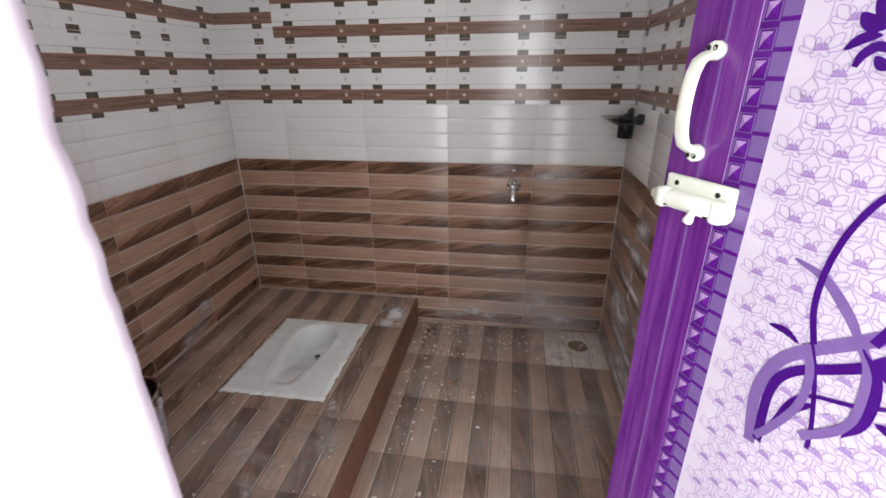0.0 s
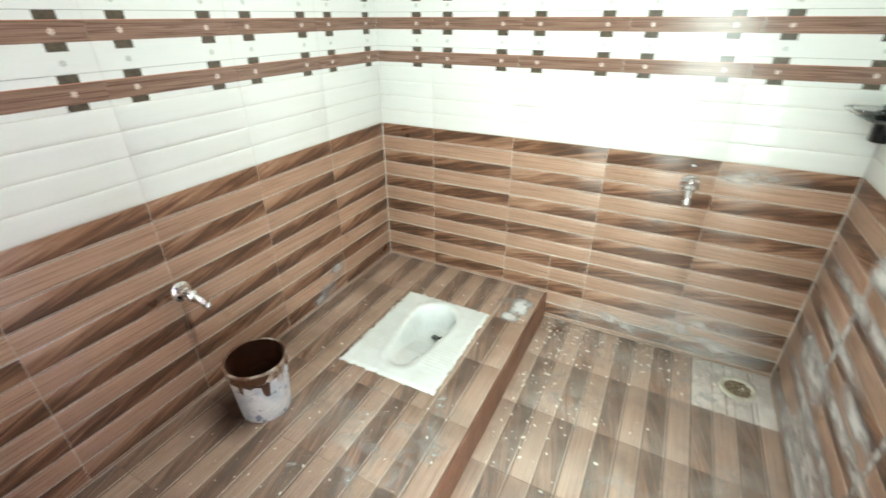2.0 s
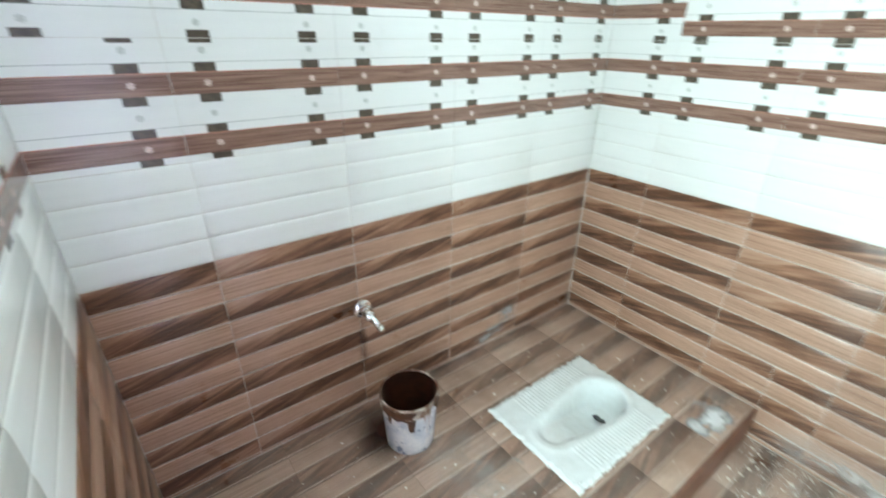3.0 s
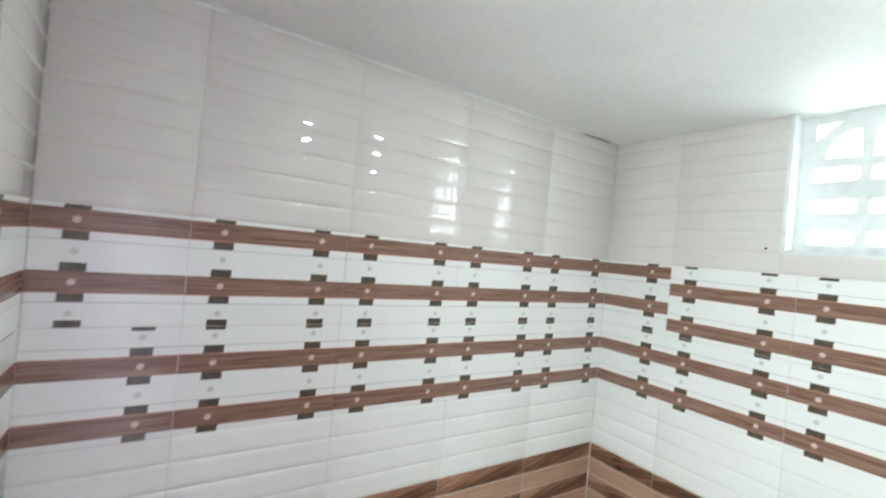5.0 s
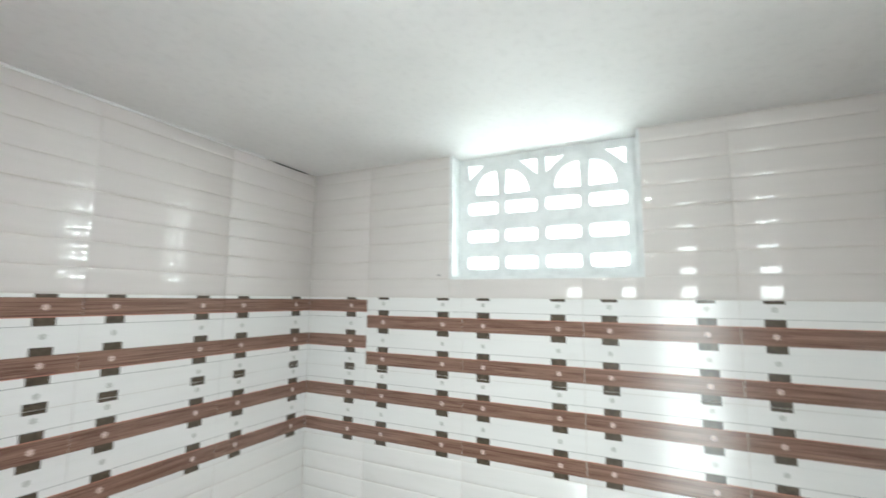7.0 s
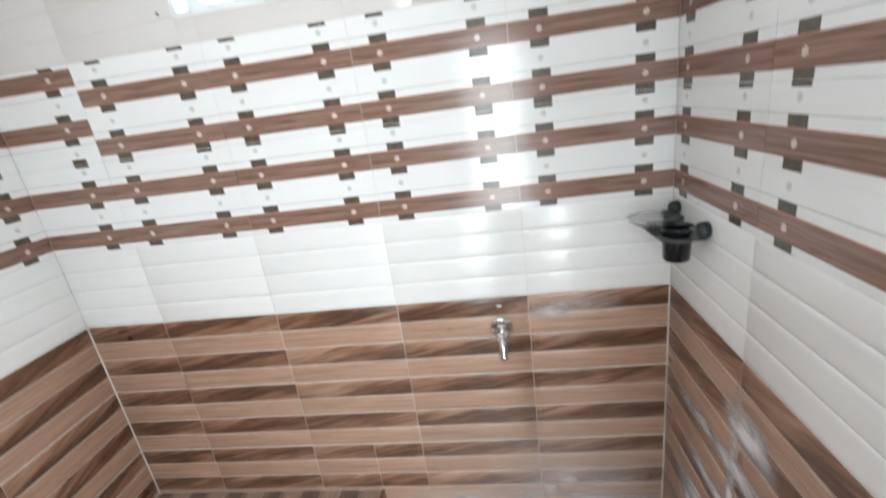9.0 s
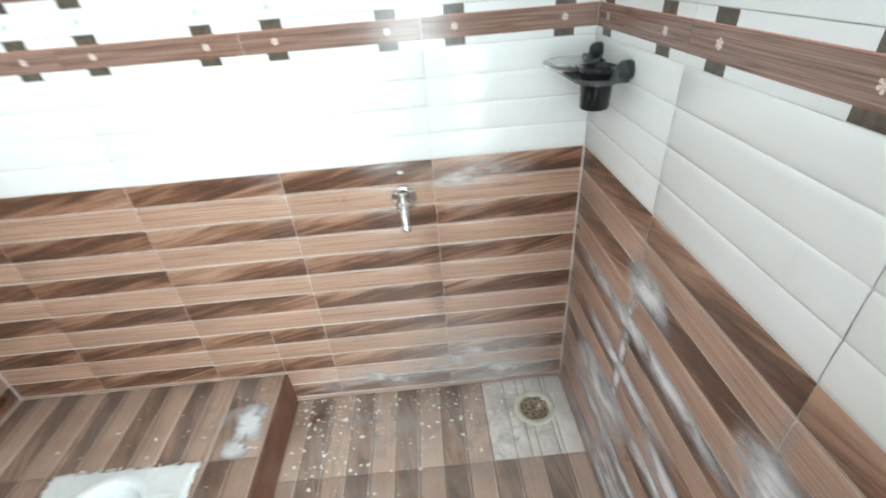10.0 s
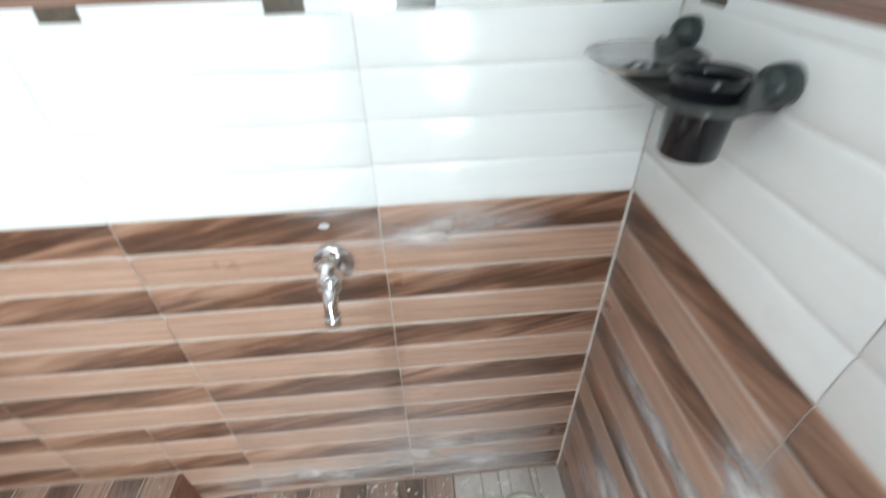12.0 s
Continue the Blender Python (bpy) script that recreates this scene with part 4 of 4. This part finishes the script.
bm = bmesh.new()
cuboid(bm, 0, DOOR_W, -0.028, 0, 0, DOOR_H)
bevel(bm, 0.002)
part("leaf", bm, PALE, door, "pale lilac printed door leaf")
STILE, COLUMN, PANEL = 0.093, 0.1160, 0.1365    # stile, pyramid column and block column, from the free edge
for u0, u1 in ((0.0, STILE), (DOOR_W - STILE, DOOR_W)):
    bm = bmesh.new()
    cuboid(bm, DOOR_W - u1, DOOR_W - u0, -0.0285, 0.0012, 0.0, DOOR_H)
    bevel(bm, 0.0008, 1)
    stile = part("stile", bm, PURPLE, door, "purple wood-grain stile")
    bm = bmesh.new()
    c = u0 + 0.0545 if u0 == 0 else u1 - 0.0545
    cuboid(bm, DOOR_W - c - 0.0014, DOOR_W - c + 0.0014, 0.0, 0.0018, 0.0, DOOR_H)
    part("groove_line", bm, LILAC, stile, "pale line down the stile")


def border(flip):
    """A column of embossed pyramids and one of lilac blocks between stile and panel."""
    def X(u):
        return u if flip else DOOR_W - u

    def box(b, u0, u1, y0, y1, z0, z1):
        cuboid(b, *sorted((X(u0), X(u1))), y0, y1, z0, z1)

    back, frames, tops, blocks, strips = (bmesh.new() for _ in range(5))
    pitch = 0.0296
    box(back, STILE, COLUMN, -0.001, 0.0004, 0, DOOR_H)
    box(blocks, COLUMN, PANEL, -0.001, 0.0005, 0, DOOR_H)
    z = (1.5373 - BASE) % pitch
    while z + pitch < DOOR_H:
        a0, a1, b0, b1 = STILE + 0.002, COLUMN - 0.0015, z + 0.0040, z + pitch - 0.0030
        for u0, u1, c0, c1 in ((a0, a0 + 0.0010, b0, b1), (a1 - 0.0008, a1, b0, b1), (a0 + 0.0010, a1 - 0.0008, b1 - 0.0010, b1), (a0 + 0.0010, a1 - 0.0008, b0, b0 + 0.0008)):
            box(frames, u0, u1, 0.0, 0.0012, c0, c1)
        a0, a1, b0, b1 = a0 + 0.0030, a1 - 0.0028, b0 + 0.0028, b1 - 0.0030
        q = [tops.verts.new((X(u), 0.0007, c)) for u, c in ((a0, b0), (a1, b0), (a1, b1), (a0, b1))]
        top = tops.verts.new((X(a0 * 0.5 + a1 * 0.5), 0.0030, (b0 + b1) / 2))
        for i in range(4):
            tops.faces.new((q[i], q[(i + 1) % 4], top)).material_index = 1 if i in (2, 3) else 0
        box(strips, STILE + 0.001, COLUMN - 0.001, 0.0, 0.0010, z - 0.0022, z + 0.0022)
        box(strips, COLUMN, PANEL, 0.0, 0.0011, z + 0.0022, z + 0.0072)
        z += pitch
    bmesh.ops.recalc_face_normals(tops, faces=tops.faces[:])
    part("border_strip", back, EDGE_P, door, "purple border with small pyramids")
    part("pyramid_frames", frames, LILAC, door, "thin lilac frames round the pyramids")
    part("pyramids", tops, [EDGE_P, GLINT], door, "row of embossed purple pyramids")
    part("blocks", blocks, LILAC, door, "lilac block border")
    part("block_lines", strips, EDGE_P, door, "strong purple dividing lines")


border(False)
border(True)


def catmull(pts, n=8):
    pts = [Vector(p) for p in pts]
    pts = [2 * pts[0] - pts[1], *pts, 2 * pts[-1] - pts[-2]]
    out = []
    for a, b, c, d in zip(pts, pts[1:], pts[2:], pts[3:]):
        for i in range(n):
            t = i / n
            out.append(0.5 * (2 * b + (c - a) * t + (2 * a - 5 * b + 4 * c - d) * t * t + (3 * b - a - 3 * c + d) * t ** 3))
    return out + [pts[-2]]


def ribbon(bm, pts, widths, y, mi=0, n=8):
    """A flat printed line along points (u, z)."""
    p = catmull(pts, n)
    rows = []
    for i, q in enumerate(p):
        d = (p[min(i + 1, len(p) - 1)] - p[max(i - 1, 0)]).normalized()
        s = i / (len(p) - 1)
        w = widths(s) if callable(widths) else widths
        nrm = Vector((-d.y, d.x))
        rows.append([bm.verts.new(U(*(q + nrm * w), y)), bm.verts.new(U(*(q - nrm * w), y))])
    for a, b in zip(rows, rows[1:]):
        bm.faces.new((a[0], a[1], b[1], b[0])).material_index = mi


def leafy(bm, a, b, fat, bend, y, mi=0):
    a, b = Vector(a), Vector(b)
    mid = (a + b) / 2 + Vector((-(b - a).y, (b - a).x)) * bend
    ribbon(bm, [a, mid, b], lambda s: fat * math.sin(math.pi * s) ** 0.7 + 0.0002, y, mi)


def lotus(lines, hearts, u, z):
    """One printed lotus: petals, curls at its sides, lobes and a stem below, an onion-shaped tip above."""
    def line(*pts):
        ribbon(lines, [(u + a, z + b) for a, b in pts], 0.00055, 0.0008, 0, 4)

    for k in (-1, 1):
        line((k * 0.005, 0.003), (k * 0.0095, 0.0135), (k * 0.0185, 0.0150), (k * 0.0165, 0.0055), (k * 0.0075, 0.0015))
        line((k * 0.002, 0.003), (k * 0.0015, 0.0095), (k * 0.0060, 0.0130), (k * 0.0065, 0.0070), (k * 0.0035, 0.0025))
        line((k * 0.0085, 0.0120), (k * 0.0078, 0.0165), (k * 0.0042, 0.0210), (0.0, 0.0265))
        line((k * 0.0060, -0.0008), (k * 0.0130, -0.0012), (k * 0.0200, 0.0008), (k * 0.0215, 0.0048), (k * 0.0185, 0.0062), (k * 0.0168, 0.0040))
        line((k * 0.0060, -0.0008), (k * 0.0095, -0.0030), (k * 0.0068, -0.0056), (k * 0.0020, -0.0040), (k * 0.0008, -0.0012))
    line((0, -0.004), (0.0006, -0.012), (0, -0.0225))
    arc = [(0.0075 * math.cos(q), 0.0005 + 0.0075 * math.sin(q) * (1 + 0.15 * math.sin(7 * q))) for q in (math.pi * i / 10 for i in range(11))]
    hearts.faces.new([hearts.verts.new(U(u + a, z + b, 0.0007)) for a, b in arc])


bm, bm2 = bmesh.new(), bmesh.new()
row, zz = 0, 0.60
while zz < 2.04:
    uu = 0.1646 + (0.0233 if row % 2 else 0.0)
    while uu < DOOR_W - PANEL - 0.022:
        lotus(bm, bm2, uu, zz)
        uu += 0.0466
    zz += 0.0247
    row += 1
part("lotus_print", bm, OUTLN, door, "fine lilac lotus outlines")
part("lotus_hearts", bm2, HEART, door, "lilac lotus hearts")

# climbing vine, its flower and the scrolls below; materials: 0 deep purple, 1 lilac
bm = bmesh.new()
ribbon(bm, [(0.232, 1.527), (0.254, 1.493), (0.269, 1.464), (0.285, 1.4245), (0.298, 1.381), (0.3022, 1.342), (0.302, 1.306), (0.2915, 1.272)], lambda s: 0.0028 + 0.0020 * s, 0.0011)
ribbon(bm, [(0.40, 1.535), (0.345, 1.486), (0.288, 1.4418), (0.272, 1.4243), (0.2535, 1.404), (0.2385, 1.365), (0.2322, 1.321), (0.234, 1.281), (0.2445, 1.2436)], lambda s: 0.0034, 0.0014)
for a, b, fat, bend in (((0.1853, 1.5386), (0.2139, 1.5500), 0.0048, 0.12), ((0.2130, 1.5325), (0.2325, 1.5275), 0.0050, -0.25), ((0.2345, 1.5470), (0.2335, 1.5285), 0.0056, 0.12), ((0.1915, 1.5700), (0.2165, 1.5560), 0.0066, -0.12),
                        ((0.2030, 1.5880), (0.2225, 1.5590), 0.0070, -0.12), ((0.2235, 1.6000), (0.2265, 1.5600), 0.0072, 0.05), ((0.2440, 1.5950), (0.2300, 1.5580), 0.0066, 0.15), ((0.1945, 1.2410), (0.2315, 1.2350), 0.0042, 0.12),
                        ((0.2990, 1.2530), (0.3340, 1.2545), 0.0072, -0.2), ((0.2420, 1.1300), (0.2640, 1.1760), 0.0060, 0.15), ((0.3150, 1.1950), (0.3450, 1.1800), 0.0060, 0.2), ((0.3400, 1.2300), (0.3700, 1.2150), 0.0066, 0.2)):
    leafy(bm, a, b, fat, bend, 0.0012, 0)
ribbon(bm, [(0.1990, 1.5235), (0.2030, 1.5340), (0.2130, 1.5405), (0.2240, 1.5370)], lambda s: 0.0006 + 0.0042 * math.sin(math.pi * min(1.0, 0.15 + s * 0.7)), 0.0013)
ribbon(bm, [(0.2310, 1.5480), (0.2350, 1.5600), (0.2470, 1.5655), (0.2700, 1.5640), (0.2850, 1.5600)], lambda s: 0.0050 * math.sin(math.pi * min(1.0, 0.1 + s * 0.85)) + 0.0005, 0.0013)
ribbon(bm, [(0.2005, 1.3280), (0.2347, 1.3170), (0.2635, 1.2910), (0.2816, 1.2670)], lambda s: 0.0003 + 0.0054 * math.sin(math.pi * (0.05 + 0.8 * s)) ** 0.8, 0.0009, 1)
ribbon(bm, [(0.2137, 1.0760), (0.2039, 1.1460), (0.2155, 1.1986), (0.2401, 1.2316), (0.2806, 1.2680), (0.3176, 1.3027), (0.372, 1.348)], 0.0072, 0.0010, 1)
ribbon(bm, [(0.2216, 1.0850), (0.2183, 1.1590), (0.2324, 1.1973), (0.2731, 1.2305), (0.2906, 1.2447), (0.3238, 1.2802), (0.378, 1.325)], 0.0056, 0.0013, 0)
ribbon(bm, [(0.2423, 1.2433), (0.2545, 1.2119), (0.2686, 1.1520), (0.272, 1.12)], 0.0026, 0.0012, 0)
ribbon(bm, [(0.2319, 1.1229), (0.2408, 1.1595), (0.2564, 1.1828), (0.2974, 1.2020), (0.3380, 1.2289)], 0.0024, 0.0012, 0)
ribbon(bm, [(0.2381, 1.2403), (0.2504, 1.2085), (0.2504, 1.1646), (0.2309, 1.1136), (0.218, 1.09)], 0.0046, 0.0016, 1)
ribbon(bm, [(0.2800, 1.2704), (0.2960, 1.2424), (0.3000, 1.1873), (0.2876, 1.1598), (0.262, 1.13)], 0.0050, 0.0017, 1)
ribbon(bm, [(0.2850, 1.2640), (0.3050, 1.2380), (0.3085, 1.1900), (0.2960, 1.1598)], lambda s: 0.0008 + 0.0042 * math.sin(math.pi * s), 0.0018, 0)
part("vine_print", bm, [DEEP_P, LILAC], door, "deep purple vine and lilac scrolls")


def on_face(u, z, y=0.0):
    """A frame on the outer face whose z axis points out of the door."""
    return Matrix.Translation(U(u, z, y)) @ pose(0, 0, 0, -90, 0, 0)


def door_handle():
    """White plastic strap handle with two screwed feet."""
    bm = bmesh.new()
    spine = [(1.5400, 0.002), (1.5390, 0.016), (1.5325, 0.027), (1.5180, 0.0335), (1.4980, 0.0365), (1.4800, 0.0372), (1.4630, 0.0365), (1.4450, 0.0335), (1.4310, 0.027), (1.4250, 0.016), (1.4240, 0.002)]
    rings = []
    for i, (z, y) in enumerate(spine):
        (za, ya), (zb, yb) = spine[max(i - 1, 0)], spine[min(i + 1, len(spine) - 1)]
        t = Vector((0, yb - ya, zb - za)).normalized()
        thin = Vector((0, -t.z, t.y))
        wide = 0.0098 if 1 < i < 9 else 0.0112
        ring = []
        for k in range(20):
            a = 2 * math.pi * k / 20
            cx, cy = math.cos(a), math.sin(a)
            ring.append(bm.verts.new(U(0.0455, z, y) + Vector((wide * math.copysign(abs(cx) ** 0.6, cx), 0, 0)) + thin * 0.0046 * math.copysign(abs(cy) ** 0.7, cy)))
        rings.append(ring)
    for r0, r1 in zip(rings, rings[1:]):
        for k in range(20):
            bm.faces.new((r0[k], r0[(k + 1) % 20], r1[(k + 1) % 20], r1[k]))
    bm.faces.new(rings[0][::-1]), bm.faces.new(rings[-1])
    bmesh.ops.recalc_face_normals(bm, faces=bm.faces[:])
    pull = part("door_handle", bm, PVC, door, "cream white plastic pull handle", smooth=True)
    for z, k in ((1.5440, 1), (1.4195, -1)):
        bm = bmesh.new()
        lathe(bm, [(0.0122, 0.0), (0.0122, 0.0075), (0.0105, 0.0100), (0.0, 0.0104)], 32, on_face(0.0470, z, 0.001) @ Matrix.Diagonal((1.0, 0.92, 1, 1)))
        part("handle_foot", bm, PVC, pull, "", smooth=True)
        for d in (-0.0052, 0.0052):
            bm = bmesh.new()
            lathe(bm, [(0.0034, 0.0), (0.0034, 0.0118), (0.0022, 0.0112)], 14, on_face(0.0460 + d, z + k * 0.0035))
            part("screw", bm, SCREW, pull, "black screw head")


def door_bolt():
    """White plastic sliding bolt: a screwed plate, a round housing along its lower half, the rod and its knob."""
    bm = bmesh.new()
    a, b = U(0.1200, 1.3430), U(0.0110, 1.3870)
    cuboid(bm, a.x, b.x, 0.0005, 0.0095, a.z, b.z)
    bevel(bm, 0.0045, 3)
    bolt = part("door_bolt", bm, PVC, door, "cream white plastic door bolt", smooth=True)
    bm = bmesh.new()
    tube(bm, [U(u, 1.3545, 0.0130) for u in (0.006, 0.0075, 0.03, 0.07, 0.119, 0.1205)], [0.010, 0.0125, 0.0130, 0.0130, 0.0130, 0.0105], 24)
    part("barrel", bm, PVC, bolt, "round housing of the rod", smooth=True)
    bm = bmesh.new()
    tube(bm, [U(u, 1.3545, 0.0130) for u in (-0.004, -0.003, 0.010)], [0.005, 0.0068, 0.0068], 18)
    part("rod", bm, PVC, bolt, "", smooth=True)
    for u in (0.020, 0.110):
        bm = bmesh.new()
        cuboid(bm, *sorted((U(u - 0.0085, 0).x, U(u + 0.0085, 0).x)), 0.002, 0.0265, 1.3405 - BASE, 1.3690 - BASE)
        bevel(bm, 0.0055, 3)
        part("keeper", bm, PVC, bolt, "", smooth=True)
    bm = bmesh.new()
    lathe(bm, [(0.0052, 0.0), (0.0050, 0.014), (0.0066, 0.019), (0.0060, 0.024), (0.0, 0.026)], 18, Matrix.Translation(U(0.076, 1.3545, 0.018)) @ pose(0, 0, 0, -155, 0, 0))
    part("knob", bm, PVC, bolt, "", smooth=True)
    for u, z, y in ((0.0315, 1.3760, 0.0), (0.0975, 1.3740, 0.0), (0.0975, 1.3478, 0.014), (0.030, 1.3478, 0.014)):
        bm = bmesh.new()
        lathe(bm, [(0.0036, 0.0), (0.0036, 0.0105), (0.0024, 0.0098)], 14, on_face(u, z, y))
        part("screw", bm, SCREW, bolt, "black screw head")


door_handle()
door_bolt()
tagged(door, "half-open purple and pale lilac printed plastic door", "door", kind="structure")

# ---- wall and floor tiles, piece by piece ----
cols_n = [(0, 0.325, 0.125)] + [(0.325 + TW * i, 0.325 + TW * (i + 1), 0) for i in range(4)]
cols_w = [(0, -WY - 1.8, TW - (-WY - 1.8))] + [(-WY - 1.8 + TW * i, -WY - 1.8 + TW * (i + 1), 0) for i in range(4)]
cols_e = [(0, 0.43, 0.02)] + [(0.43 + TW * i, min(0.43 + TW * (i + 1), -WY), 0) for i in range(4)]
cols_s = [(TW * i, min(TW * (i + 1), WX), 0) for i in range(5)]


def rows(base, wood, upper):
    out, z = [], DADO
    while z > base + 0.004:
        lo = max(z - TH, base)
        out.append((lo, z, TH - (z - lo), wood))
        z = lo
    return out + [(DADO, ROW1, 0, "white"), (ROW1, ROW2, 0, "decor"), (ROW2, ROW3, 0, upper), (ROW3, ROW4, 0, "cream"), (ROW4, CEIL, 0, "cream")]


under = [(0, STEP_X, -1, PLAT)]
clad(wall_north, cols_n, rows(LOW, "wood", lambda c: "decor_flipped" if c == 0 else "decor"), [win_hole] + under)
clad(wall_west, cols_w, rows(PLAT, "wood", lambda c: ("decor_flipped", 0.0) if c == 0 else "decor_flipped"), [])
clad(wall_east, cols_e, rows(LOW, "wood_hazed", "decor"), [])
clad(wall_south, cols_s, rows(LOW, "wood", "decor_flipped"), [door_hole, (WX - STEP_X, WX, -1, PLAT)])


def floor_tiles(parent, z, x_first, x_lo, x_hi, holes, lower=False):
    m = Matrix(((0, 0, -1, 0), (1, 0, 0, 0), (0, -1, 0, z), (0, 0, 0, 1)))   # u runs north, v runs west
    n = 8
    for i in range(-n, n):
        for j in range(7):
            x1, y1 = x_first + TF * i, -TF * j
            x0, y0 = max(x1 - TF, x_lo), max(y1 - TF, WY - 0.09)
            x9 = min(x1, x_hi)
            if x9 - x0 < 0.004 or y1 - y0 < 0.004:
                continue
            kind = ("grey" if i == 1 and j == 0 else "floor_dusty") if lower else "floor"
            for a0, a1, b0, b1 in cut((x0, x9, y0, y1), holes):
                tile(kind, (b0 - y1 + TF, b1 - y1 + TF, x1 - a1, x1 - a0), (y1 - TF, -x1), m, parent)


floor_tiles(plinth, PLAT, STEP_X - 0.006, 0, STEP_X - 0.006, [PAN])
floor_tiles(floor, LOW, 1.795, STEP_X + 0.004, WX, [DRAIN_HOLE], True)
